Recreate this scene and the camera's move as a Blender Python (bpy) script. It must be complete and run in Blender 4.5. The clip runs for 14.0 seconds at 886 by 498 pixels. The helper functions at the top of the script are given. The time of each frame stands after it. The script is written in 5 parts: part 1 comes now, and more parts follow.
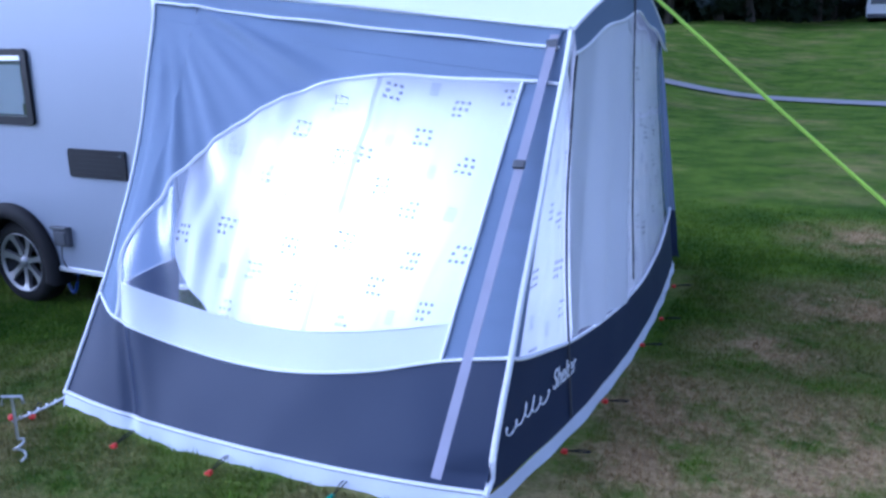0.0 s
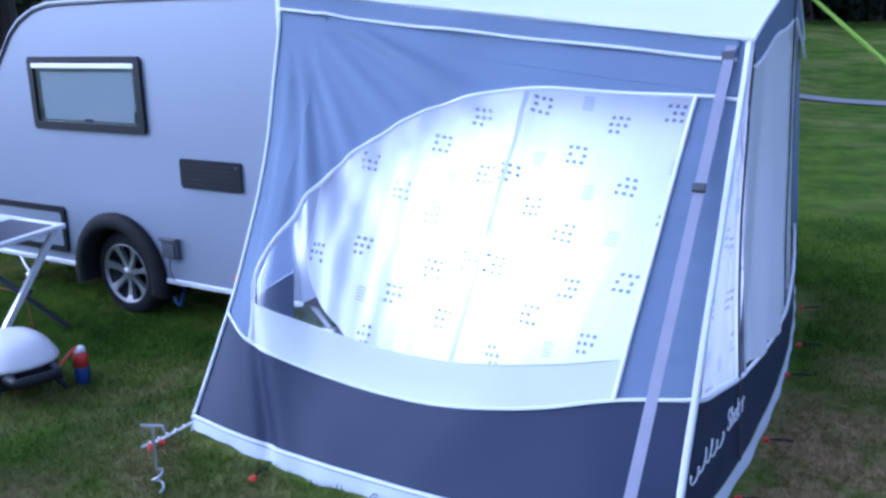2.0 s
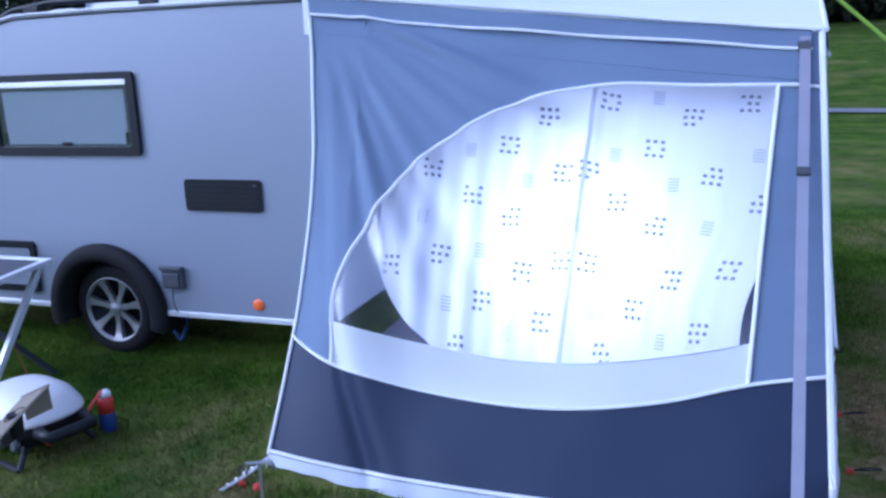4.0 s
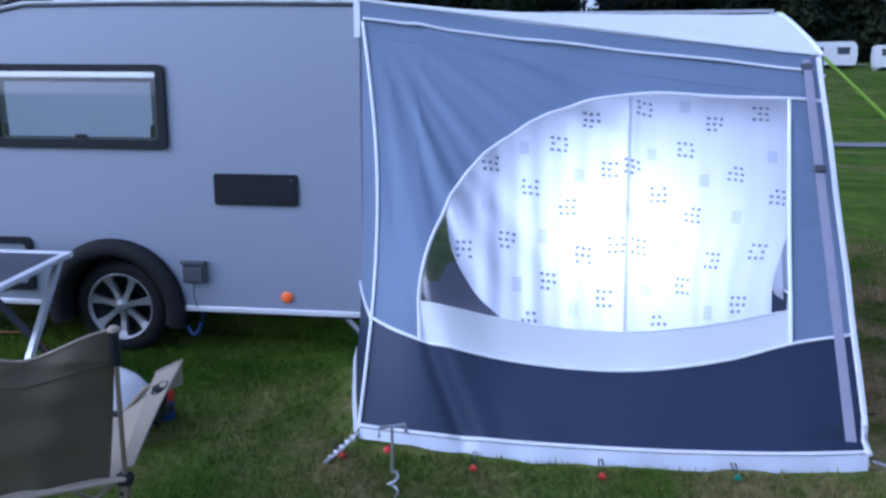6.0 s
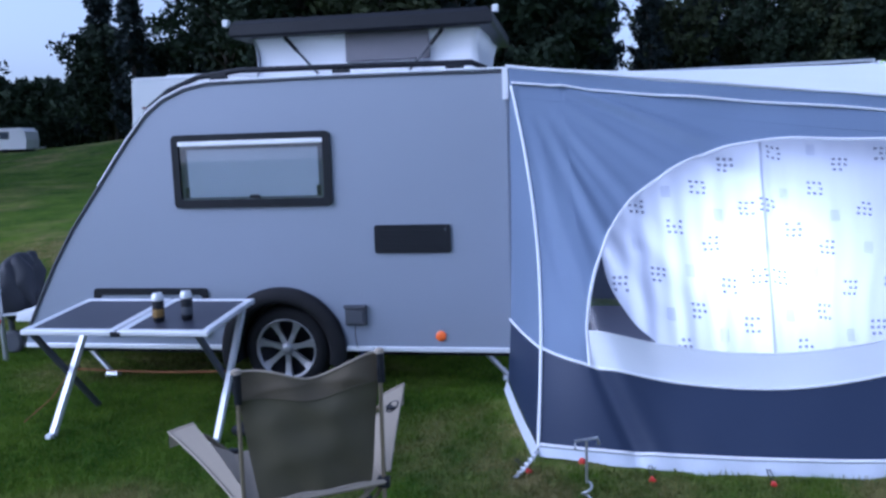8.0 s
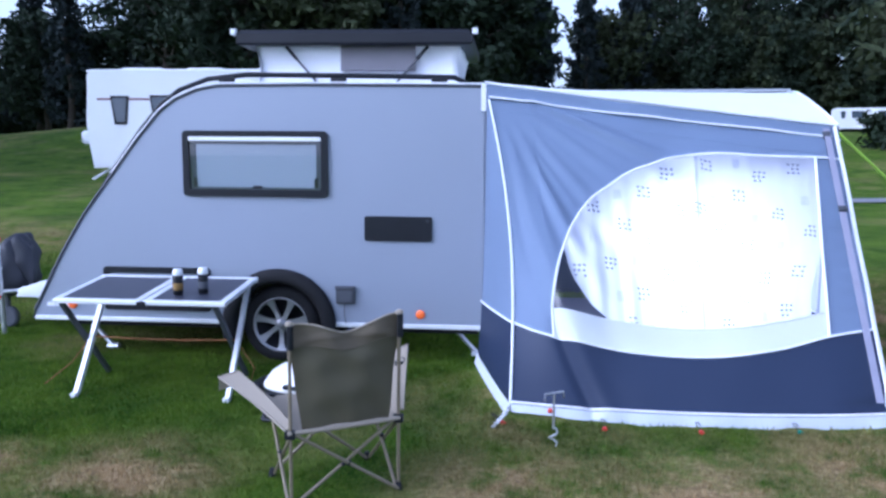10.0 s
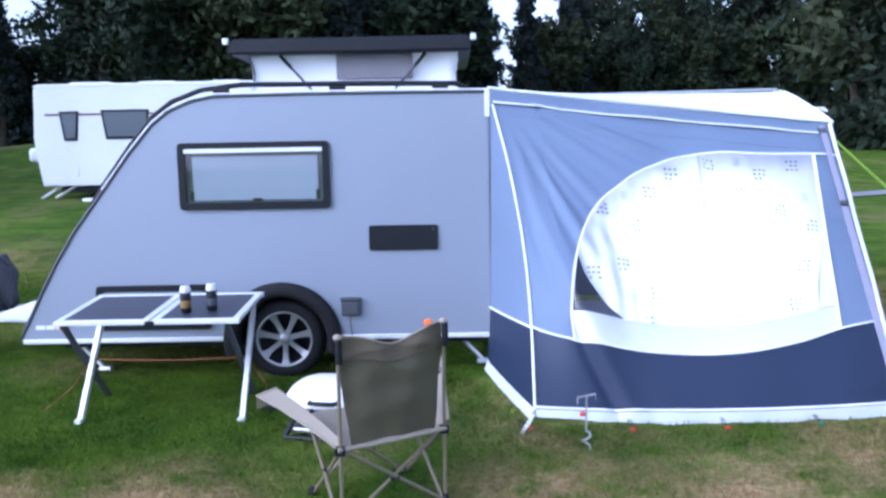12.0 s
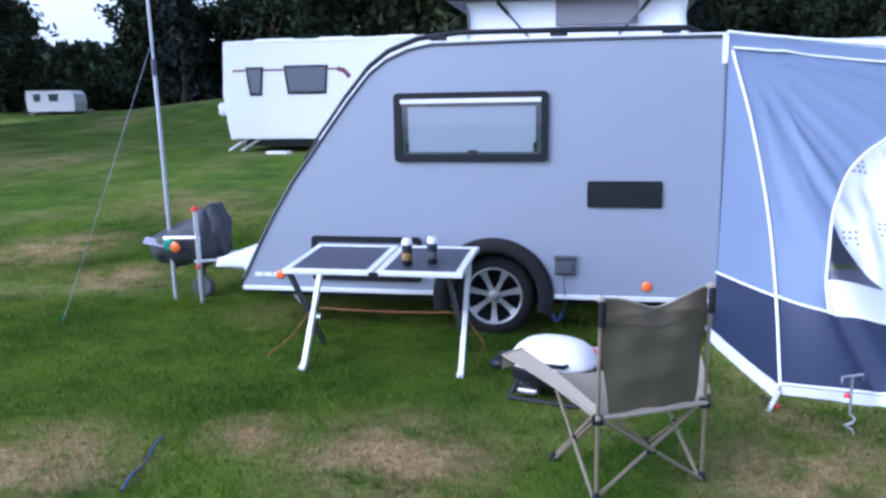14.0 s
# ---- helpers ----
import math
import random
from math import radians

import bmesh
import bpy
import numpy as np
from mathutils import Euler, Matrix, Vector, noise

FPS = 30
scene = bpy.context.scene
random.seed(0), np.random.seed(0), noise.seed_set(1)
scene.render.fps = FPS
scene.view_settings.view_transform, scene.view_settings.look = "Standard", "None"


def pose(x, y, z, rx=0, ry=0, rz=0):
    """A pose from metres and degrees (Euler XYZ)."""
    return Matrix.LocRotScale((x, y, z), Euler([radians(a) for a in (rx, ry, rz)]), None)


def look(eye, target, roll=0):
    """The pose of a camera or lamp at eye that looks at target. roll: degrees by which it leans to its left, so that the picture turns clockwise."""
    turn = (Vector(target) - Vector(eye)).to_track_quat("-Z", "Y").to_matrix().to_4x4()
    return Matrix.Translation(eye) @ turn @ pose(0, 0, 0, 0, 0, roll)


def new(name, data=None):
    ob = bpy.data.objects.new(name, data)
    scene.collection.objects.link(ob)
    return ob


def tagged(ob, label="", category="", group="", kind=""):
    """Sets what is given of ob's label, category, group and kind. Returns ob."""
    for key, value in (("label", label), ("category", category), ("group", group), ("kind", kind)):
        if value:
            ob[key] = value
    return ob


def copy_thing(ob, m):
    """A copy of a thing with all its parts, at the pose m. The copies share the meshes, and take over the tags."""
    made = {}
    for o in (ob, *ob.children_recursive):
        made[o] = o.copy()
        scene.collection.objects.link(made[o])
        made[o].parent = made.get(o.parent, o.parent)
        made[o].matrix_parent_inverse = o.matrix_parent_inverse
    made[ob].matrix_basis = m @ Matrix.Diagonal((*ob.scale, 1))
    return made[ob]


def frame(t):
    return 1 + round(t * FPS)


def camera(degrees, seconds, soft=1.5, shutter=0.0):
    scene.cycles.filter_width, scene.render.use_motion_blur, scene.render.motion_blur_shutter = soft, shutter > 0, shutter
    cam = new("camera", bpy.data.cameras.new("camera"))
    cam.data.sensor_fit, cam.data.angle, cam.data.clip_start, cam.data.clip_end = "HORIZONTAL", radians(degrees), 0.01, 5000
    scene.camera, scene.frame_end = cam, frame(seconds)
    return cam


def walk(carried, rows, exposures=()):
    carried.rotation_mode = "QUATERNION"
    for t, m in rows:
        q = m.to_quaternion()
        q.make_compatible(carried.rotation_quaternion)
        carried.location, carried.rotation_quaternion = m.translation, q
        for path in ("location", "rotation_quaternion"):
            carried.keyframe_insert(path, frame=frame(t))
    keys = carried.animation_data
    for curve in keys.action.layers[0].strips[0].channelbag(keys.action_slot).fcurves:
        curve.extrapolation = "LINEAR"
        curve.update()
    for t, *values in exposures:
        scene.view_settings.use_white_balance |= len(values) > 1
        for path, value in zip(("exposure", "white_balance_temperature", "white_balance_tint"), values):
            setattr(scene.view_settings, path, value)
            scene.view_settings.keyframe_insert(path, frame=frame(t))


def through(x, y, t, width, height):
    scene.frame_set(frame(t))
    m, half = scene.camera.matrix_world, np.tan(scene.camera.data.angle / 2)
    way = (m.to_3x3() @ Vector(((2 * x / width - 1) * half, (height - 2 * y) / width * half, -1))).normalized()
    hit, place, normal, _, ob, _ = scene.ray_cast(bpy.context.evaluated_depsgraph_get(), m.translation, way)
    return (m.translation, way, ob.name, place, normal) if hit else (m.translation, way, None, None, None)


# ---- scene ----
cam = camera(58.0, 14.0, soft=2.7)
PATH = [
    (0, (3.511, -3.548, 1.754), (2.659, -1.809, 1.256), -0.6),
    (0.5, (3.396, -3.506, 1.774), (2.427, -1.823, 1.297), -1.0),
    (1, (3.231, -3.468, 1.795), (2.311, -1.761, 1.309), -2.7),
    (1.5, (3.118, -3.474, 1.798), (2.088, -1.848, 1.256), -0.4),
    (2, (2.948, -3.555, 1.81), (2.008, -1.861, 1.311), -0.6),
    (2.5, (2.753, -3.736, 1.81), (1.778, -2.075, 1.27), -1.0),
    (3, (2.552, -3.803, 1.726), (1.606, -2.106, 1.248), 0.6),
    (3.2, (2.425, -3.78, 1.757), (1.586, -2.034, 1.26), -1.0),
    (5.3, (1.346, -4.31, 1.672), (0.967, -2.382, 1.296), -1.7),
    (5.5, (1.209, -4.398, 1.69), (0.922, -2.457, 1.301), -2.1),
    (6, (0.992, -4.471, 1.641), (0.761, -2.525, 1.241), 0.4),
    (6.5, (0.748, -4.43, 1.703), (0.564, -2.479, 1.307), -1.6),
    (7, (0.589, -4.629, 1.646), (0.42, -2.679, 1.234), -2.5),
    (7.5, (0.487, -4.822, 1.638), (0.145, -2.872, 1.358), -2.1),
    (9.8, (0.196, -5.769, 1.637), (0.001, -3.794, 1.391), 0.5),
    (10, (0.172, -5.822, 1.647), (0.01, -3.845, 1.392), 0.4),
    (10.5, (-0.05, -5.911, 1.682), (0.076, -3.937, 1.386), -1.6),
    (11, (-0.137, -5.925, 1.663), (-0.155, -3.945, 1.382), -1.8),
    (11.5, (-0.215, -5.894, 1.668), (-0.254, -3.912, 1.403), -0.8),
    (12, (-0.281, -5.791, 1.635), (-0.305, -3.805, 1.4), -1.1),
    (12.5, (-0.427, -5.723, 1.637), (-0.506, -3.742, 1.373), -0.5),
    (13, (-0.622, -5.742, 1.617), (-0.559, -3.758, 1.378), -1.2),
    (13.5, (-0.835, -5.716, 1.627), (-1.028, -3.75, 1.318), -1.7),
    (14, (-0.781, -5.604, 1.595), (-1.171, -3.67, 1.264), -0.8),
]
EXPOSURES = [(0, -0.02, 4380, 22), (3, -0.12, 4430, 22), (5.5, -0.42, 4600, 20), (7.5, -0.42, 4600, 20), (10, 0.2, 4750, 20), (14, 0.47, 4900, 20)]
walk(cam, [(t, look(eye, target, roll)) for t, eye, target, roll in PATH], EXPOSURES)

# ---- light ----
world = bpy.data.worlds.new("sky")
scene.world = world
world.use_nodes = True
wn = world.node_tree
sky = wn.nodes.new("ShaderNodeTexSky")
sky.sky_type, sky.sun_disc = "NISHITA", False
sky.sun_elevation, sky.sun_rotation = radians(33), radians(238)
sky.air_density, sky.dust_density, sky.ozone_density = 1.0, 3.0, 1.0
cloud = wn.nodes.new("ShaderNodeHueSaturation")
cloud.inputs["Saturation"].default_value = 0.35
wn.links.new(sky.outputs["Color"], cloud.inputs["Color"])
wn.links.new(cloud.outputs["Color"], wn.nodes["Background"].inputs["Color"])
wn.nodes["Background"].inputs["Strength"].default_value = 0.25
sun_data = bpy.data.lights.new("sun", "SUN")
sun_data.energy, sun_data.angle, sun_data.color = 0.3, radians(50), (1.0, 0.97, 0.93)
sun = new("sun", sun_data)
sun.matrix_world = look((-7, -4.4, 5.4), (0, 0, 0))
# unseen point light added inside the awning, to make the curtains glow from behind
inner_data = bpy.data.lights.new("awning_inner_fill", "POINT")
inner_data.energy, inner_data.shadow_soft_size, inner_data.color = 72, 0.15, (1.0, 0.97, 0.95)
inner = new("awning_inner_fill", inner_data)
inner.location = (1.4, -0.02, 0.66)


# ---- materials ----
def material(name, color, rough=0.6, metal=0.0, scale=20.0, vary=0.12, bump=0.05, fine=200.0, spec=0.5, trans=0.0, color2=None, per_piece=0.0):
    m = bpy.data.materials.new(name)
    m.use_nodes = True
    nt, b = m.node_tree, m.node_tree.nodes["Principled BSDF"]
    b.inputs["Roughness"].default_value, b.inputs["Metallic"].default_value = rough, metal
    b.inputs["Specular IOR Level"].default_value = spec
    co = nt.nodes.new("ShaderNodeTexCoord")
    big, small = nt.nodes.new("ShaderNodeTexNoise"), nt.nodes.new("ShaderNodeTexNoise")
    big.inputs["Scale"].default_value, big.inputs["Detail"].default_value = scale * 0.15, 4
    small.inputs["Scale"].default_value, small.inputs["Detail"].default_value = fine, 2
    for n in (big, small):
        nt.links.new(co.outputs["Object"], n.inputs["Vector"])
    add = nt.nodes.new("ShaderNodeMath")
    add.operation = "ADD"
    nt.links.new(big.outputs["Fac"], add.inputs[0])
    nt.links.new(small.outputs["Fac"], add.inputs[1])
    ramp = nt.nodes.new("ShaderNodeMapRange")
    ramp.inputs["From Min"].default_value, ramp.inputs["From Max"].default_value = 0.6, 1.4
    nt.links.new(add.outputs[0], ramp.inputs["Value"])
    mix = nt.nodes.new("ShaderNodeMix")
    mix.data_type = "RGBA"
    low = color2 or tuple(c * (1 - vary) for c in color)
    high = color if color2 else tuple(min(1, c * (1 + vary)) for c in color)
    mix.inputs["A"].default_value, mix.inputs["B"].default_value = (*low, 1), (*high, 1)
    nt.links.new(ramp.outputs["Result"], mix.inputs["Factor"])
    out = mix.outputs["Result"]
    if per_piece:
        info, hsv, mr = nt.nodes.new("ShaderNodeNewGeometry"), nt.nodes.new("ShaderNodeHueSaturation"), nt.nodes.new("ShaderNodeMapRange")
        mr.inputs["To Min"].default_value, mr.inputs["To Max"].default_value = 1 - per_piece, 1 + per_piece
        nt.links.new(info.outputs["Random Per Island"], mr.inputs["Value"])
        nt.links.new(mr.outputs["Result"], hsv.inputs["Value"])
        nt.links.new(out, hsv.inputs["Color"])
        out = hsv.outputs["Color"]
    nt.links.new(out, b.inputs["Base Color"])
    if bump:
        bp = nt.nodes.new("ShaderNodeBump")
        bp.inputs["Strength"].default_value, bp.inputs["Distance"].default_value = bump, 0.01
        nt.links.new(add.outputs[0], bp.inputs["Height"])
        nt.links.new(bp.outputs["Normal"], b.inputs["Normal"])
    if trans:
        tr, ms = nt.nodes.new("ShaderNodeBsdfTranslucent"), nt.nodes.new("ShaderNodeMixShader")
        nt.links.new(out, tr.inputs["Color"])
        ms.inputs["Fac"].default_value = trans
        nt.links.new(b.outputs[0], ms.inputs[1])
        nt.links.new(tr.outputs[0], ms.inputs[2])
        nt.links.new(ms.outputs[0], nt.nodes["Material Output"].inputs["Surface"])
    return m


def clear(name, tint=(0.95, 0.97, 1.0), gloss=0.05, rough=0.05):
    m = bpy.data.materials.new(name)
    m.use_nodes = True
    nt = m.node_tree
    nt.nodes.remove(nt.nodes["Principled BSDF"])
    t, g, s, w, p = (nt.nodes.new("ShaderNode" + k) for k in ("BsdfTransparent", "BsdfGlossy", "MixShader", "LayerWeight", "MapRange"))
    t.inputs["Color"].default_value = (*tint, 1)
    g.inputs["Roughness"].default_value = rough
    w.inputs["Blend"].default_value = 0.25
    p.inputs["To Min"].default_value, p.inputs["To Max"].default_value = gloss, 0.45
    nt.links.new(w.outputs["Facing"], p.inputs["Value"])
    nt.links.new(p.outputs["Result"], s.inputs["Fac"])
    nt.links.new(t.outputs[0], s.inputs[1])
    nt.links.new(g.outputs[0], s.inputs[2])
    nt.links.new(s.outputs[0], nt.nodes["Material Output"].inputs["Surface"])
    return m


SILVER = material("silver_panel", (0.29, 0.318, 0.392), 0.38, 0.25, 6, 0.05, 0.015, 400)
ALU = material("brushed_aluminium", (0.8, 0.81, 0.84), 0.35, 0.35, 30, 0.08, 0.03, 300)
ALLOY = material("alloy_rim", (0.34, 0.34, 0.36), 0.3, 0.6, 30, 0.1, 0.02, 200)
BLACK = material("black_plastic", (0.012, 0.013, 0.017), 0.4, 0, 30, 0.3, 0.03, 300, spec=0.25)
DARK_GREY = material("dark_grey_plastic", (0.06, 0.065, 0.08), 0.5, 0, 30, 0.25, 0.03, 300)
RUBBER = material("tyre_rubber", (0.011, 0.011, 0.013), 0.75, 0, 30, 0.3, 0.1, 250, spec=0.25)
WHITE = material("white_gel_coat", (0.78, 0.79, 0.82), 0.4, 0, 8, 0.04, 0.02, 200)
ROOF_WHITE = material("white_roof_fabric", (0.8, 0.82, 0.82), 0.7, 0, 10, 0.04, 0.06, 500, trans=0.12)
GREY_FABRIC = material("blue_grey_polyester", (0.155, 0.2, 0.3), 0.75, 0, 9, 0.1, 0.1, 700, trans=0.06)
NAVY = material("navy_pvc_band", (0.02, 0.03, 0.066), 0.55, 0, 8, 0.14, 0.07, 500, spec=0.35)
CREAM = material("pale_grey_fabric", (0.66, 0.68, 0.7), 0.7, 0, 12, 0.06, 0.07, 600, trans=0.15)
PIPING = material("white_piping", (0.8, 0.81, 0.86), 0.5, 0, 40, 0.05, 0.03, 300)
FLAP = material("white_mud_flap", (0.62, 0.65, 0.74), 0.55, 0, 14, 0.12, 0.08, 300)
STRAP = material("lilac_grey_webbing", (0.27, 0.265, 0.34), 0.7, 0, 60, 0.1, 0.15, 900)
CURTAIN = material("white_curtain_cloth", (0.8, 0.8, 0.84), 0.85, 0, 14, 0.04, 0.05, 700, trans=0.45)
PRINT = material("slate_blue_print", (0.24, 0.245, 0.31), 0.85, 0, 40, 0.3, 0.02, 600, trans=0.4)
PRINT_PALE = material("pale_blue_print", (0.5, 0.52, 0.62), 0.85, 0, 40, 0.2, 0.02, 600, trans=0.42)
BLIND = material("light_grey_blind_cloth", (0.6, 0.62, 0.68), 0.8, 0, 12, 0.06, 0.06, 600, trans=0.1)
PVC = clear("clear_pvc")
GLASS = clear("tinted_acrylic", (0.92, 0.95, 0.98), 0.08, 0.03)
ORANGE = material("orange_reflector", (0.85, 0.16, 0.03), 0.25, 0, 60, 0.15, 0.02, 300)
RED = material("red_plastic", (0.6, 0.045, 0.03), 0.4, 0, 60, 0.2, 0.02, 300)
GREEN = material("green_plastic", (0.02, 0.22, 0.14), 0.4, 0, 60, 0.2, 0.02, 300)
LIME = material("lime_green_cord", (0.42, 0.66, 0.06), 0.6, 0, 60, 0.15, 0.2, 500)
STEEL = material("galvanised_steel", (0.55, 0.56, 0.58), 0.35, 0.8, 60, 0.15, 0.05, 300)
BLIND_IN = material("pale_window_blind", (0.38, 0.4, 0.44), 0.7, 0, 10, 0.05, 0.02, 200)
NET = material("mesh_window_cloth", (0.2, 0.19, 0.21), 0.9, 0, 40, 0.1, 0.05, 900)
RED_TRIM = material("dark_red_stripe", (0.16, 0.04, 0.06), 0.4, 0, 30, 0.1, 0.02, 200)


# ---- building helpers ----
def thing(name, label, category, at=(0, 0, 0), group="", kind=""):
    ob = new(name)
    ob.location = at
    return tagged(ob, label, category, group, kind)


def mesh(name, verts, faces, mat, parent=None, label="", smooth=False):
    me = bpy.data.meshes.new(name)
    me.from_pydata([tuple(v) for v in verts], [], [tuple(f) for f in faces])
    me.materials.append(mat)
    if smooth:
        me.shade_smooth()
    me.update()
    ob = new(name, me)
    if parent:
        ob.parent = parent
        if parent.parent is None:
            ob.matrix_parent_inverse = Matrix.Translation(-parent.location)
    if label:
        ob["label"] = label
    return ob


def part(name, bm, mat, parent=None, label="", smooth=False):
    bmesh.ops.recalc_face_normals(bm, faces=bm.faces)
    verts = [v.co.copy() for v in bm.verts]
    bm.verts.index_update()
    faces = [[v.index for v in f.verts] for f in bm.faces]
    bm.free()
    return mesh(name, verts, faces, mat, parent, label, smooth)


def box(x0, x1, y0, y1, z0, z1, bevel=0.004, bm=None, m=None, segments=2):
    """A bevelled block between the given bounds."""
    bm2 = bmesh.new()
    bmesh.ops.create_cube(bm2, size=1)
    bmesh.ops.scale(bm2, vec=(x1 - x0, y1 - y0, z1 - z0), verts=bm2.verts)
    bmesh.ops.translate(bm2, vec=((x0 + x1) / 2, (y0 + y1) / 2, (z0 + z1) / 2), verts=bm2.verts)
    if bevel:
        bmesh.ops.bevel(bm2, geom=bm2.edges[:], offset=bevel, segments=segments, affect="EDGES", profile=0.6)
    if m:
        bmesh.ops.transform(bm2, matrix=m, verts=bm2.verts)
    if bm is None:
        return bm2
    me = bpy.data.meshes.new("tmp")
    bm2.to_mesh(me)
    bm.from_mesh(me)
    bm2.free()
    bpy.data.meshes.remove(me)
    return bm


def merge(*bms):
    out = bmesh.new()
    for b in bms:
        me = bpy.data.meshes.new("tmp")
        b.to_mesh(me)
        out.from_mesh(me)
        b.free()
        bpy.data.meshes.remove(me)
    return out


def tube(points, r, n=8, flat=None, up=(0, 0, 1)):
    """A swept bar along points; flat=(w, h) makes it a flat band instead of a round one."""
    pts = [Vector(p) for p in points]
    bm = bmesh.new()
    rings = []
    for i, p in enumerate(pts):
        d = (pts[min(i + 1, len(pts) - 1)] - pts[max(i - 1, 0)]).normalized()
        u = Vector(up)
        if abs(d.dot(u)) > 0.95:
            u = Vector((1, 0, 0)) if abs(d.x) < 0.9 else Vector((0, 1, 0))
        a = d.cross(u).normalized()
        b = a.cross(d).normalized()
        if flat:
            w, h = flat
            ring = [p + a * sx * w / 2 + b * sz * h / 2 for sx, sz in ((-1, -1), (1, -1), (1, 1), (-1, 1))]
        else:
            rr = r[i] if isinstance(r, (list, tuple)) else r
            ring = [p + (a * math.cos(t) + b * math.sin(t)) * rr for t in (2 * math.pi * k / n for k in range(n))]
        rings.append([bm.verts.new(q) for q in ring])
    k = len(rings[0])
    for r0, r1 in zip(rings, rings[1:]):
        for j in range(k):
            bm.faces.new((r0[j], r0[(j + 1) % k], r1[(j + 1) % k], r1[j]))
    bm.faces.new(rings[0][::-1])
    bm.faces.new(rings[-1])
    return bm


def lathe(profile, n=20, m=None, caps=True):
    """Turns (radius, height) pairs about z."""
    bm = bmesh.new()
    rings = [[bm.verts.new((r * math.cos(a), r * math.sin(a), z)) for a in (2 * math.pi * k / n for k in range(n))] for r, z in profile]
    for a, b in zip(rings, rings[1:]):
        for j in range(n):
            bm.faces.new((a[j], a[(j + 1) % n], b[(j + 1) % n], b[j]))
    if caps:
        bm.faces.new(rings[0][::-1])
        bm.faces.new(rings[-1])
    if m:
        bmesh.ops.transform(bm, matrix=m, verts=bm.verts)
    return bm


def prism(outline, y0, y1, bevel=0.0):
    """An outline in x and z, pushed from y0 to y1."""
    bm = bmesh.new()
    a = [bm.verts.new((x, y0, z)) for x, z in outline]
    b = [bm.verts.new((x, y1, z)) for x, z in outline]
    n = len(outline)
    fa, fb = bm.faces.new(a), bm.faces.new(b[::-1])
    for i in range(n):
        bm.faces.new((a[i], b[i], b[(i + 1) % n], a[(i + 1) % n]))
    if bevel:
        bmesh.ops.bevel(bm, geom=list(fa.edges) + list(fb.edges), offset=bevel, segments=2, affect="EDGES")
    return bm


def ring_xz(inner, outer, y0, y1):
    """A frame between two outlines of equal length, in x and z, pushed from y0 to y1."""
    bm = bmesh.new()
    n = len(inner)
    v = [[bm.verts.new((x, y, z)) for x, z in o] for o in (inner, outer) for y in (y0, y1)]
    i0, i1, o0, o1 = v
    for k in range(n):
        j = (k + 1) % n
        for a, b in ((i0, o0), (o0, o1), (o1, i1), (i1, i0)):
            bm.faces.new((a[k], a[j], b[j], b[k]))
    return bm


def rounded(x0, x1, z0, z1, r, n=5):
    pts = []
    for cx, cz, a0 in ((x1 - r, z1 - r, 0), (x0 + r, z1 - r, 90), (x0 + r, z0 + r, 180), (x1 - r, z0 + r, 270)):
        pts += [(cx + r * math.cos(radians(a0 + 90 * k / n)), cz + r * math.sin(radians(a0 + 90 * k / n))) for k in range(n + 1)]
    return pts


def sheet(f, us, v0, v1, nv, name, mat, parent, label="", thick=0.0, smooth=True):
    """A cloth panel over u and v of a surface f(u, v); v0 and v1 may depend on u."""
    verts, faces = [], []
    for u in us:
        a = v0(u) if callable(v0) else v0
        b = v1(u) if callable(v1) else v1
        verts += [f(u, a + (b - a) * k / nv) for k in range(nv + 1)]
    w = nv + 1
    for i in range(len(us) - 1):
        faces += [(i * w + k, (i + 1) * w + k, (i + 1) * w + k + 1, i * w + k + 1) for k in range(nv)]
    return mesh(name, verts, faces, mat, parent, label, smooth)


def lerp(a, b, t):
    return a + (b - a) * t


def smooth01(a, b, v):
    q = min(1.0, max(0.0, (v - a) / (b - a)))
    return q * q * (3 - 2 * q)


def curve_of(pairs):
    """A smooth function through pairs (u, v)."""
    xs, ys = [p[0] for p in pairs], [p[1] for p in pairs]
    def f(u):
        if u <= xs[0]:
            return ys[0]
        for i in range(len(xs) - 1):
            if u <= xs[i + 1]:
                t = (u - xs[i]) / (xs[i + 1] - xs[i])
                s = lambda k: (ys[min(k + 1, len(xs) - 1)] - ys[max(k - 1, 0)]) / (xs[min(k + 1, len(xs) - 1)] - xs[max(k - 1, 0)])
                h = xs[i + 1] - xs[i]
                return (2 * t**3 - 3 * t**2 + 1) * ys[i] + (t**3 - 2 * t**2 + t) * h * s(i) + (-2 * t**3 + 3 * t**2) * ys[i + 1] + (t**3 - t**2) * h * s(i + 1)
        return ys[-1]
    return f


# ---- ground ----
def height(x, y):
    far = lerp(0.04, 0.07, smooth01(-25, -5, x)) * max(0.0, min(y, 120) - 25) * smooth01(22, 34, y)
    slope = 0.085 * min(max(0.0, y - 1), 9) * smooth01(2, -6, x)
    mound = 1.75 * math.exp(-(((x + 15.5) / 7.5) ** 2) - ((y - 24) / 7.0) ** 2)
    return far + slope + mound + 0.012 * smooth01(-1.75, -1.2, y) * smooth01(3.6, 3.0, y) * smooth01(-0.3, 0.3, x) * smooth01(3.3, 2.75, x)


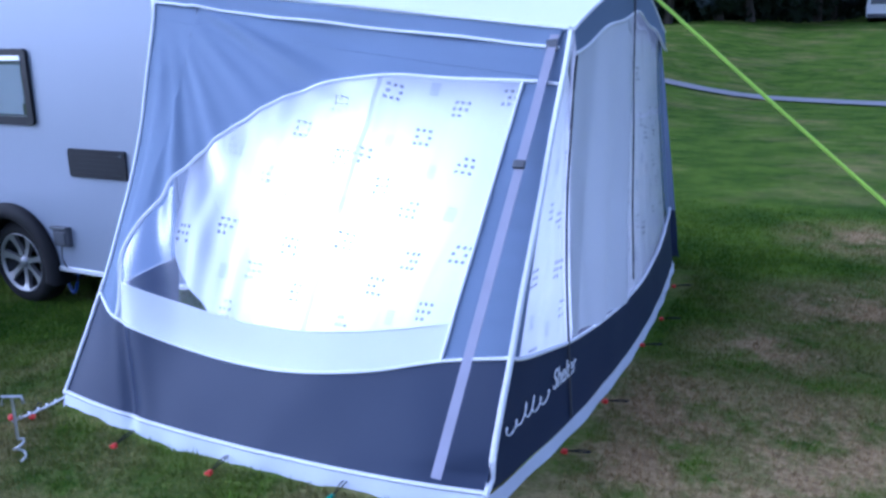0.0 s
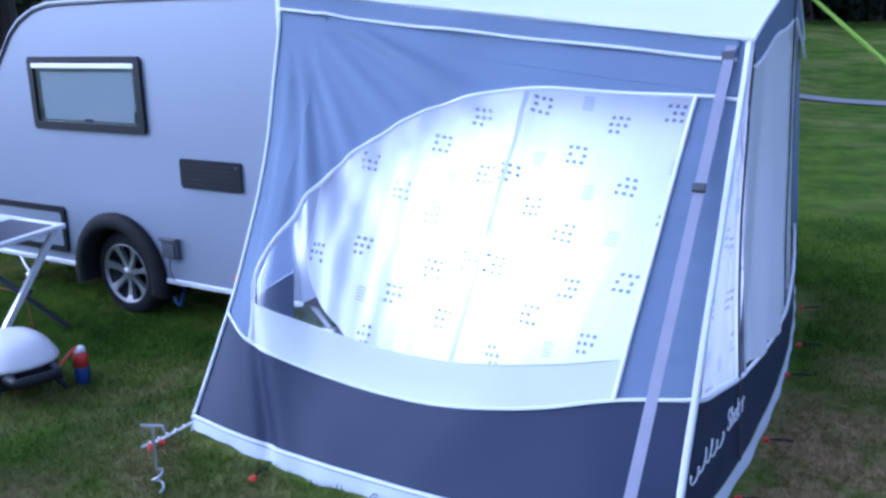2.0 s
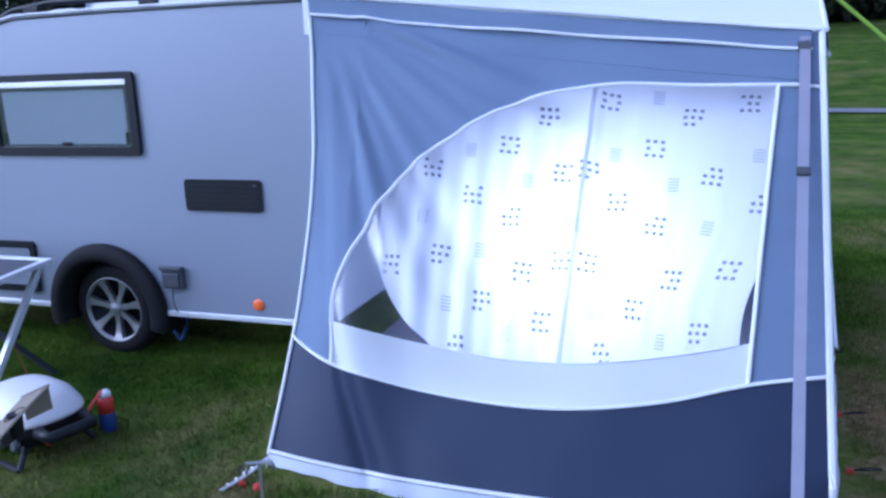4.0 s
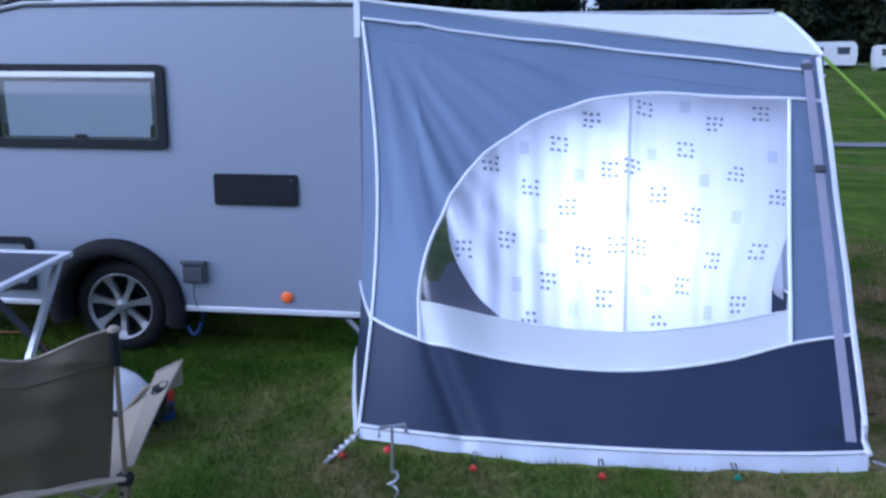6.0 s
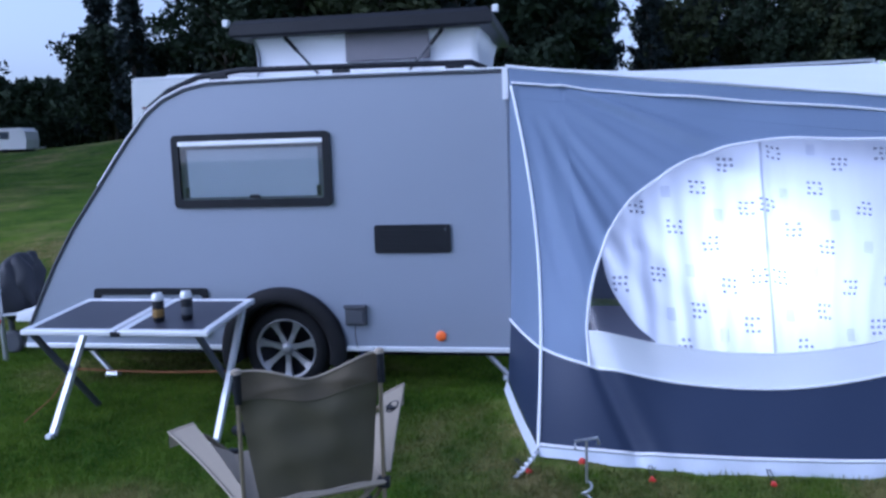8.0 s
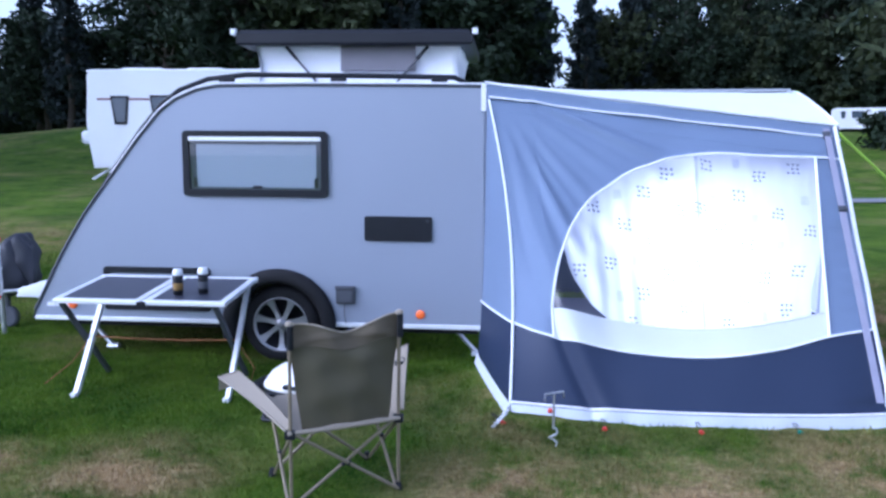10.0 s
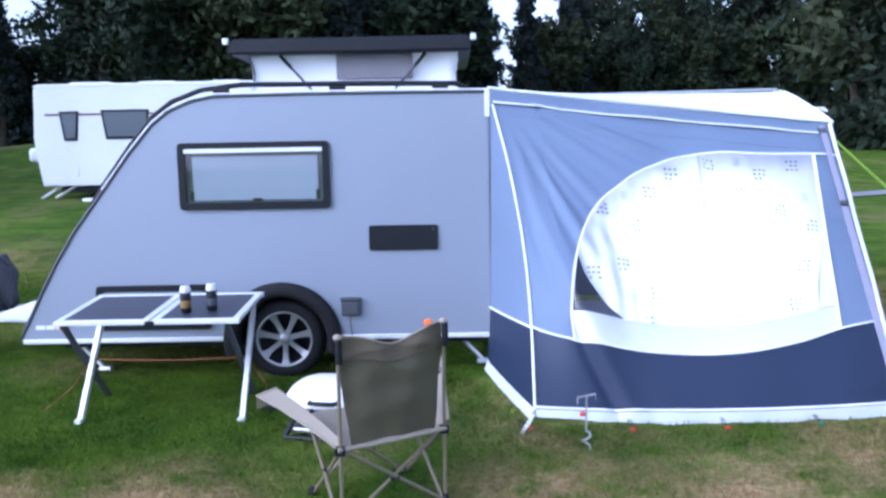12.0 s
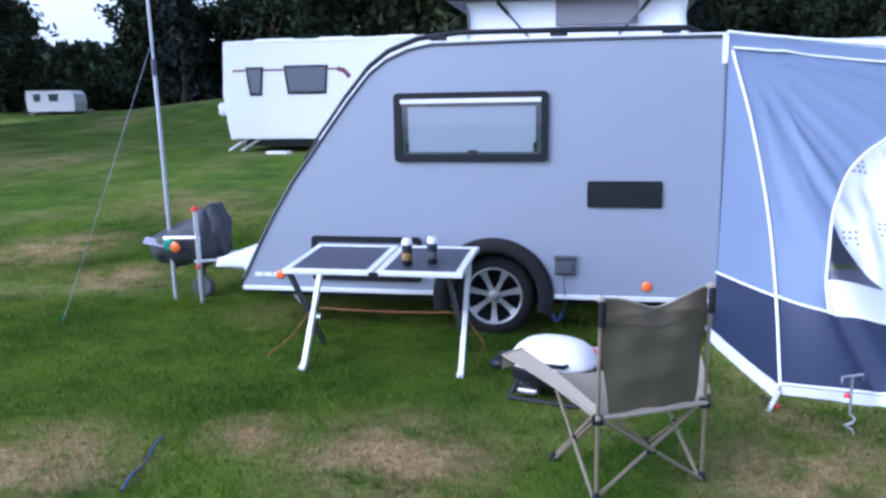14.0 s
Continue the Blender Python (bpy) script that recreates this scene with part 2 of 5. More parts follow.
def grass_material(name, through=0.0, gain=1.0):
    m = bpy.data.materials.new(name)
    m.use_nodes = True
    nt, b = m.node_tree, m.node_tree.nodes["Principled BSDF"]
    b.inputs["Roughness"].default_value = 0.9
    b.inputs["Specular IOR Level"].default_value = 0.06
    geo = nt.nodes.new("ShaderNodeNewGeometry")
    def noise_of(scale, detail=5, rough=0.6):
        n = nt.nodes.new("ShaderNodeTexNoise")
        n.inputs["Scale"].default_value, n.inputs["Detail"].default_value, n.inputs["Roughness"].default_value = scale, detail, rough
        nt.links.new(geo.outputs["Position"], n.inputs["Vector"])
        return n.outputs["Fac"]
    def mixed(a, c, fac):
        x = nt.nodes.new("ShaderNodeMix")
        x.data_type = "RGBA"
        for k, val in (("A", a), ("B", c)):
            if isinstance(val, tuple):
                x.inputs[k].default_value = (*val, 1)
            else:
                nt.links.new(val, x.inputs[k])
        nt.links.new(fac, x.inputs["Factor"])
        return x.outputs["Result"]
    def ranged(v, lo, hi, a=0.0, c=1.0):
        r = nt.nodes.new("ShaderNodeMapRange")
        r.inputs["From Min"].default_value, r.inputs["From Max"].default_value = lo, hi
        r.inputs["To Min"].default_value, r.inputs["To Max"].default_value = a, c
        nt.links.new(v, r.inputs["Value"])
        return r.outputs["Result"]
    def math_of(op, a, c):
        n = nt.nodes.new("ShaderNodeMath")
        n.operation = op
        for k, val in enumerate((a, c)):
            if isinstance(val, float):
                n.inputs[k].default_value = val
            else:
                nt.links.new(val, n.inputs[k])
        return n.outputs[0]
    green = mixed((0.025, 0.074, 0.006), (0.102, 0.168, 0.015), ranged(noise_of(1.1, 6, 0.65), 0.36, 0.64))
    green = mixed(green, (0.022, 0.056, 0.005), ranged(noise_of(7, 5, 0.7), 0.5, 0.68, 0, 0.75))
    green = mixed(green, (0.19, 0.215, 0.035), ranged(noise_of(60, 3), 0.45, 0.8, 0, 0.7))
    # worn and dry places in the lawn
    worn = None
    for x, y, r in DRY:
        d = nt.nodes.new("ShaderNodeVectorMath")
        d.operation = "DISTANCE"
        d.inputs[1].default_value = (x, y, 0)
        nt.links.new(geo.outputs["Position"], d.inputs[0])
        k = ranged(d.outputs["Value"], 0.25 * r, 1.25 * r, 1, 0)
        worn = k if worn is None else math_of("MAXIMUM", worn, k)
    broken = ranged(noise_of(3.0, 7, 0.75), 0.36, 0.56)
    wide = ranged(noise_of(0.35, 4), 0.5, 0.7, 0, 0.6)
    fac = math_of("MULTIPLY", math_of("MAXIMUM", worn, wide), broken)
    straw = mixed((0.24, 0.165, 0.08), (0.47, 0.345, 0.18), ranged(noise_of(25, 4), 0.35, 0.65))
    col = mixed(green, straw, fac)
    if gain != 1:
        up = nt.nodes.new("ShaderNodeHueSaturation")
        up.inputs["Value"].default_value = gain
        nt.links.new(col, up.inputs["Color"])
        col = up.outputs["Color"]
    nt.links.new(col, b.inputs["Base Color"])
    bp = nt.nodes.new("ShaderNodeBump")
    bp.inputs["Strength"].default_value, bp.inputs["Distance"].default_value = 0.6, 0.03
    nt.links.new(noise_of(70, 6, 0.7), bp.inputs["Height"])
    nt.links.new(bp.outputs["Normal"], b.inputs["Normal"])
    if through:
        tr, ms = nt.nodes.new("ShaderNodeBsdfTranslucent"), nt.nodes.new("ShaderNodeMixShader")
        ms.inputs["Fac"].default_value = through
        nt.links.new(col, tr.inputs["Color"])
        nt.links.new(b.outputs[0], ms.inputs[1])
        nt.links.new(tr.outputs[0], ms.inputs[2])
        nt.links.new(ms.outputs[0], nt.nodes["Material Output"].inputs["Surface"])
    return m


DRY = [(2.95, 0.15, 0.75), (3.7, -0.1, 1.2), (3.75, 2.2, 0.7), (3.95, 4.4, 0.8), (4.6, 1.0, 0.9), (3.1, -1.0, 0.9), (3.5, -0.7, 0.8), (5.0, 3.2, 0.8), (-1.75, -2.15, 0.6), (-3.4, -2.5, 0.55), (-5.5, 1.4, 0.6),
       (3.3, 1.2, 0.5), (4.2, -0.6, 0.7), (2.9, -0.45, 0.55), (4.4, 2.6, 0.7), (1.2, -2.25, 0.8), (2.6, -2.3, 0.6), (5.6, 0.6, 0.7),
       (0.25, -2.15, 0.65), (2.15, -1.78, 0.8), (-2.5, -2.0, 0.3), (-7.0, 2.5, 0.9)]
GRASS, BLADES = grass_material("grass"), grass_material("grass_blades", 0.45, 1.25)
coords = lambda lo, hi, fine0, fine1, n: sorted({*np.linspace(lo, fine0, n).round(2), *np.linspace(fine0, fine1, 60).round(2), *np.linspace(fine1, hi, n).round(2)})
gx, gy = coords(-400, 400, -14, 14, 24), coords(-120, 700, -8, 34, 30)
gv = [(x, y, height(x, y) + 0.012 * noise.noise((x * 0.9, y * 0.9, 0))) for x in gx for y in gy]
gw = len(gy)
ground = mesh("ground", gv, [(i * gw + j, (i + 1) * gw + j, (i + 1) * gw + j + 1, i * gw + j + 1) for i in range(len(gx) - 1) for j in range(gw - 1)], GRASS, smooth=True)
tagged(ground, "short green campsite lawn with worn straw-coloured patches", "lawn", kind="structure")


# ---- the silver caravan ----
def caravan():
    van = thing("caravan", "compact silver-grey caravan with sloping nose and raised roof", "caravan", (-1.7, 1.0, 0))
    D = 1.98
    nose = [(-3.49, 0.31), (-3.475, 0.385), (-3.417, 0.49), (-3.32, 0.674), (-3.202, 0.883), (-3.042, 1.131), (-2.82, 1.416), (-2.601, 1.697),
            (-2.429, 1.893), (-2.304, 1.985), (-2.14, 2.053), (-1.979, 2.083), (-1.38, 2.09), (-0.585, 2.087), (0.0, 2.08)]
    hx, hz, ra = -1.545, 0.29, 0.40
    a0 = math.acos((0.31 - hz) / ra)
    arch = [(hx + ra * math.sin(a), hz + ra * math.cos(a)) for a in (a0 - 2 * a0 * k / 20 for k in range(21))]
    part("body", prism(nose + [(0.0, 0.31)] + arch, 0.0, D, 0.012), SILVER, van)
    # edge moulding round the side
    part("edge_trim", tube([(x, -0.004, z - 0.006) for x, z in nose], 0.011, 6), DARK_GREY, van)
    part("roof_edge_trim", tube([(x, -0.002, z + 0.012) for x, z in nose[6:]], 0.007, 6), PIPING, van)
    for x0, x1 in ((-3.48, hx - ra - 0.02), (hx + ra + 0.02, 0.0)):
        part("skirt_rail", box(x0, x1, -0.012, 0.03, 0.292, 0.325, 0.006), ALU, van, "bright aluminium skirt rail")
    part("chassis", merge(box(-3.3, -0.05, 0.25, 0.32, 0.2, 0.3), box(-3.3, -0.05, 1.66, 1.73, 0.2, 0.3), box(hx - 0.05, hx + 0.05, 0.1, 1.88, 0.22, 0.3)), BLACK, van)
    for s in (0.35, 1.6):
        part("corner_steady", merge(tube([(-3.3, s, 0.28), (-3.02, s - 0.05, 0.02)], 0.018), tube([(-3.06, s - 0.05, 0.015), (-2.97, s - 0.05, 0.015)], 0.03)), STEEL, van)
        part("corner_steady", merge(tube([(-0.3, s, 0.28), (-0.05, s, 0.02)], 0.018), tube([(-0.1, s, 0.015), (0, s, 0.015)], 0.03)), STEEL, van)
    # window
    wx0, wx1, wz0, wz1 = -2.252, -1.156, 1.264, 1.75
    win = part("window", ring_xz(rounded(wx0 + 0.05, wx1 - 0.05, wz0 + 0.055, wz1 - 0.04, 0.02), rounded(wx0, wx1, wz0, wz1, 0.035), -0.024, 0.01), BLACK, van, "window in a black moulded frame")
    part("pane", box(wx0 + 0.045, wx1 - 0.045, -0.014, -0.008, wz0 + 0.05, wz1 - 0.035, 0.002), GLASS, win).visible_shadow = False
    part("blind", box(wx0 + 0.10, wx1 - 0.09, 0.0 - 0.003, 0.002, wz0 + 0.07, wz1 - 0.10, 0.001), BLIND_IN, win, "pale drawn blind behind the pane")
    part("blind_gap", box(wx0 + 0.05, wx1 - 0.05, -0.0015, 0.004, wz0 + 0.05, wz1 - 0.04, 0.0005), DARK_GREY, win, "dark reveal round the blind")
    part("rail", box(wx0 + 0.05, wx1 - 0.05, -0.03, -0.018, wz1 - 0.075, wz1 - 0.045, 0.003), ALU, win, "bright aluminium hinge rail")
    for x in ((wx0 + wx1) / 2 + 0.02, wx0 + 0.09, wx1 - 0.09):
        part("catch", box(x - 0.035, x + 0.035, -0.026, -0.014, wz0 + 0.06, wz0 + 0.085, 0.006) if abs(x - (wx0 + wx1) / 2 - 0.02) < 0.01 else box(x - 0.015, x + 0.015, -0.007, -0.0035, wz0 + 0.07, wz0 + 0.14, 0.001), BLACK, win)
    # fridge vent
    vent = part("vent", prism(rounded(-0.888, -0.386, 0.948, 1.132, 0.018), -0.016, 0.01, 0.004), BLACK, van, "glossy black vent cover")
    for k in range(5):
        part("louvre", box(-0.86, -0.415, -0.0175, -0.012, 0.972 + 0.03 * k, 0.981 + 0.03 * k, 0.001), BLACK, vent)
    part("latch", lathe([(0.008, 0), (0.008, 0.006), (0.004, 0.007)], 8, pose(-0.42, -0.016, 1.1, 90)), DARK_GREY, vent)
    # wheel arch and wheels
    N = 24
    span = [radians(-104 + 208 * k / N) for k in range(N + 1)]
    bm = bmesh.new()
    prof = [(0.435, 0.0), (0.44, -0.03), (0.42, -0.055), (0.36, -0.06), (0.33, -0.045), (0.33, 0.2), (0.435, 0.2)]
    rings = [[bm.verts.new((hx + r * math.sin(a), y, hz + r * math.cos(a))) for r, y in prof] for a in span]
    for p, q in zip(rings, rings[1:]):
        for j in range(len(prof)):
            bm.faces.new((p[j], p[(j + 1) % len(prof)], q[(j + 1) % len(prof)], q[j]))
    part("wheel_arch", bm, RUBBER, van, "black rubbery wheel arch flare", True)
    for y, s in ((0.05, 1), (1.93, -1)):
        m = Matrix.Translation((hx, y, hz)) @ pose(0, 0, 0, 90 if s > 0 else -90)
        wheel = part("wheel", lathe([(0.19, -0.12), (0.205, -0.1), (0.198, 0.0), (0.212, 0.024), (0.203, 0.027), (0.192, 0.01), (0.182, -0.06), (0.06, -0.07), (0.06, -0.12)], 40, m), BLACK, van, "alloy wheel with seven bright spokes", True)
        part("tyre", lathe([(0.205, -0.14), (0.27, -0.15), (0.295, -0.13), (0.302, -0.1), (0.302, -0.03), (0.295, 0.0), (0.27, 0.022), (0.215, 0.028), (0.2, 0.015)], 40, m, False), RUBBER, wheel, "", True)
        part("rim_lip", lathe([(0.196, 0.0), (0.212, 0.026), (0.204, 0.029), (0.192, 0.012)], 40, m, False), ALLOY, wheel, "polished rim lip", True)
        for k in range(7):
            a = 2 * math.pi * (k + 0.25) / 7
            c, sn = math.cos(a), math.sin(a)
            bm = bmesh.new()
            wv = []
            for r, w, z in ((0.03, 0.02, 0.004), (0.1, 0.016, 0.0), (0.16, 0.021, 0.008), (0.198, 0.034, 0.018)):
                wv.append([bm.verts.new((c * r - sn * o, sn * r + c * o, zz)) for o, zz in ((-w, z), (w, z), (w, z - 0.03), (-w, z - 0.03))])
            for p, q in zip(wv, wv[1:]):
                for j in range(4):
                    bm.faces.new((p[j], p[(j + 1) % 4], q[(j + 1) % 4], q[j]))
            bm.faces.new(wv[0]), bm.faces.new(wv[-1])
            bmesh.ops.transform(bm, matrix=m, verts=bm.verts)
            part("spoke", bm, ALLOY, wheel)
        part("hub_cap", lathe([(0.04, -0.03), (0.045, 0.0), (0.034, 0.014), (0.012, 0.018)], 18, m), ALLOY, wheel, "", True)
    # small fittings on the side
    part("hookup_box", merge(box(-1.105, -0.962, -0.035, 0.01, 0.47, 0.605, 0.01), box(-1.11, -0.957, -0.05, -0.02, 0.585, 0.61, 0.008), box(-1.085, -0.98, -0.046, -0.03, 0.485, 0.57, 0.006)), DARK_GREY, van, "dark grey mains socket box with lid")
    part("mains_lead", tube([(-1.035, -0.03, 0.475), (-1.04, -0.035, 0.4), (-1.03, -0.02, 0.33), (-1.05, 0.05, 0.25)], 0.004, 6), DARK_GREY, van, "black mains lead")
    for x, z in ((-0.471, 0.40), (-3.171, 0.418)):
        part("reflector", lathe([(0.034, 0), (0.034, 0.012), (0.022, 0.018), (0.008, 0.02)], 18, pose(x, 0.0, z, 90)), ORANGE, van, "round orange side reflector")
    loc = part("locker_door", ring_xz(rounded(-2.86, -2.11, 0.43, 0.675, 0.02), rounded(-2.91, -2.07, 0.385, 0.72, 0.03), -0.018, 0.008), BLACK, van, "black-framed locker door")
    part("panel", box(-2.87, -2.1, -0.008, 0.006, 0.42, 0.69, 0.004), SILVER, loc)
    for k in range(3):
        part("name_bar", box(-3.38 + 0.075 * k, -3.315 + 0.075 * k, -0.004, 0.002, 0.40, 0.43, 0.001, m=None), PIPING, van, "pale unreadable badge bar")
    # roof rail
    for y in (0.13, 1.85):
        rail = [(-3.01, 1.165), (-2.985, 1.27), (-2.87, 1.445), (-2.65, 1.735), (-2.465, 1.95), (-2.32, 2.055), (-2.1, 2.135), (-1.8, 2.168), (-1.0, 2.16), (-0.24, 2.148), (-0.15, 2.105)]
        part("roof_rail", tube([(x, y, z) for x, z in rail], 0.019, 8), BLACK, van, "black tubular roof rail", True)
        for x, z in ((-1.95, 2.12), (-1.1, 2.115), (-0.35, 2.115)):
            part("rail_foot", box(x - 0.06, x + 0.06, y - 0.018, y + 0.018, z - 0.04, z + 0.03, 0.008), BLACK, van)
    part("roof_vent", box(-2.05, -1.85, 0.35, 0.7, 2.07, 2.15, 0.03), WHITE, van)
    # raised roof
    lid = bmesh.new()
    ov = [(-1.93, 0.29), (-0.12, 0.29), (-0.12, 1.69), (-1.93, 1.69)]
    rows = [[lid.verts.new((lerp(-1.025, x, s), lerp(0.99, y, s), z)) for x, y in ov] for s, z in ((0.985, 2.405), (1.0, 2.42), (0.995, 2.49), (0.96, 2.52), (0.5, 2.545))]
    for p, q in zip(rows, rows[1:]):
        for j in range(4):
            lid.faces.new((p[j], p[(j + 1) % 4], q[(j + 1) % 4], q[j]))
    lid.faces.new(rows[0]), lid.faces.new(rows[-1])
    pop = part("raised_roof", lid, BLACK, van, "raised roof under a dark grey lid")
    c0, c1, cy0, cy1 = -1.81, -0.205, 0.40, 1.58
    def canvas(u, v):
        per = [(c0, cy0), (c1, cy0), (c1, cy1), (c0, cy1), (c0, cy0)]
        k = min(3, int(u * 4))
        f = u * 4 - k
        x, y = lerp(per[k][0], per[k + 1][0], f), lerp(per[k][1], per[k + 1][1], f)
        s = 0.035 * math.sin(math.pi * v) + 0.006 * math.sin(40 * u + 3 * v)
        return (x + (s if x < -1 else -s) * (1 if k in (1, 3) else abs(2 * f - 1) ** 8), y + (s if k == 0 else -s if k == 2 else 0), lerp(2.09, 2.43, v))
    sheet(canvas, [k / 80 for k in range(81)], 0.0, 1.0, 6, "canvas", WHITE, pop, "white folded canvas skirt")
    part("canvas_window", box(-1.14, -0.56, cy0 - 0.004, cy0 + 0.05, 2.22, 2.405, 0.004), NET, pop, "grey mesh canvas window")
    for x in (-1.95, -0.10):
        part("lid_corner", box(x - 0.02, x + 0.02, 0.28, 0.33, 2.48, 2.525, 0.006), WHITE, pop)
    for x0, x1 in ((-1.56, -1.32), (-0.46, -0.70)):
        part("strut", tube([(x0, 0.37, 2.40), (x1, 0.37, 2.13)], 0.009, 8), DARK_GREY, pop)
        part("strut_end", tube([(x0, 0.37, 2.40), (lerp(x0, x1, 0.35), 0.37, 2.305)], 0.014, 8), BLACK, pop)
    # drawbar
    part("drawbar", merge(tube([(-3.3, 0.3, 0.33), (-4.25, 0.95, 0.36)], 0.035, 8), tube([(-3.3, 1.68, 0.33), (-4.25, 1.03, 0.36)], 0.035, 8), tube([(-4.2, 0.99, 0.37), (-4.5, 0.99, 0.38)], 0.045, 8)), STEEL, van)
    part("gas_tray", prism([(-3.42, 0.34), (-3.48, 0.52), (-3.72, 0.5), (-3.98, 0.42), (-4.0, 0.35)], 0.55, 1.45, 0.02), WHITE, van, "white front locker shell")
    part("jockey_wheel", merge(lathe([(0.08, -0.03), (0.1, -0.015), (0.1, 0.015), (0.08, 0.03)], 20, pose(-4.3, 0.9, 0.1, 90)), tube([(-4.3, 0.9, 0.1), (-4.3, 0.9, 0.62)], 0.024, 10)), DARK_GREY, van)
    return van


caravan()


# ---- the awning ----
def wall_near(u, v):
    """The near side wall: u from the caravan to the free corner, v from eave to hem."""
    tx, ty, tz = 2.415 * u, -0.012 + 0.012 * u + 0.08 * u * (1 - u), 2.08 - 0.28 * u - 0.048 * u * (1 - u)
    bx, by, bz = 0.206 + 2.246 * u, -1.078 + 0.03 * u - 0.32 * u * (1 - u), 0.088 - 0.004 * u - 0.012 * (1 - (2 * u - 1) ** 4)
    bow = math.sin(math.pi * min(1, v)) * max(0, 1 - u * 5.5) ** 2
    p = Vector((lerp(tx, bx, v) + 0.085 * bow, lerp(ty, by, v) + 0.05 * bow, lerp(tz, bz, v)))
    # folds that run from the upper corner, and a crease in the foot of the wall
    a, r = math.atan2(v * 1.9, u * 2.3 + 1e-6), math.hypot(v * 1.9, u * 2.3)
    fold = (0.013 * math.sin(a * 24 + 1.3 + 0.6 * math.sin(r * 5)) + 0.009 * math.sin(a * 47 + 0.5 + 0.8 * math.sin(r * 4))) * smooth01(0.1, 0.5, r) * smooth01(2.0, 0.9, r) * (0.6 + 0.4 * math.sin(a * 7))
    # one long crease from the upper corner past the window's foot to the hem
    uc = 0.02 + 0.125 * max(0.0, (v - 0.25) / 0.55) ** 1.5
    crease = (-0.026 * math.exp(-(((u - uc) / 0.02) ** 2)) + 0.016 * math.exp(-(((u - uc - 0.045) / 0.03) ** 2))) * smooth01(0.3, 0.62, v) * smooth01(0.0, 0.03, u)
    # the cloth swells beside the window, and is drawn in at the free corner's foot
    swell = 0.12 * math.exp(-(((u - 0.17) / 0.14) ** 2) - ((v - 0.66) / 0.2) ** 2) * smooth01(0, 0.12, u)
    tuck = -0.035 * smooth01(0.0, 0.05, v - 1.0 + 0.075 * (u - 0.76) / 0.22) * smooth01(0.76, 0.82, u) * smooth01(1.0, 0.985, v)
    # small puckers along the corner seam
    pucker = 0.007 * math.sin(v * 95 + 3 * math.sin(v * 11)) * smooth01(0.9, 0.96, u) * smooth01(1.0, 0.98, u) * smooth01(0.1, 0.2, v) * smooth01(0.75, 0.7, v)
    bag = 0.011 * noise.noise((u * 7, v * 6, 2))
    p += Vector((0, -0.88, 0.48)) * (fold + crease + swell + tuck + pucker + bag)
    return p


def end_wall(s, v):
    """The end wall: s from the near corner to the far one, v from the gable to the hem."""
    k = abs(2 * s - 1)
    tx, ty, tz = 2.415 + 0.03 * (1 - k), 1.98 * s, 1.80 + 0.29 * (1 - k**1.25)
    bx, by, bz = 2.452 + 0.15 * 4 * s * (1 - s) * (1.08 - 0.3 * s), -1.048 + 3.8 * s, lerp(0.084, 0.07, min(1, 5 * s))
    p = Vector((lerp(tx, bx, v), lerp(ty, by, v), lerp(tz, bz, v)))
    p.x += 0.006 * noise.noise((s * 14, v * 4, 5)) - 0.01 * math.sin(math.pi * v)
    return p


def back_wing(w, v):
    """The narrow cloth wing between the caravan's rear edge and the near wall's seam."""
    a = Vector((0.004 - 0.04 * v**4, -0.012 - 0.03 * v**3, lerp(2.08, 0.13, v)))
    b = wall_near(0, v)
    p = a.lerp(b, w)
    p += Vector((-0.5, 0.3, 0)) * (0.02 * math.sin(math.pi * w) * v)
    return p


def off_near(u, v, d=0.006):
    return wall_near(u, v) + Vector((0, -0.87, 0.5)) * d


def linspace(a, b, n):
    return [a + (b - a) * k / n for k in range(n + 1)]


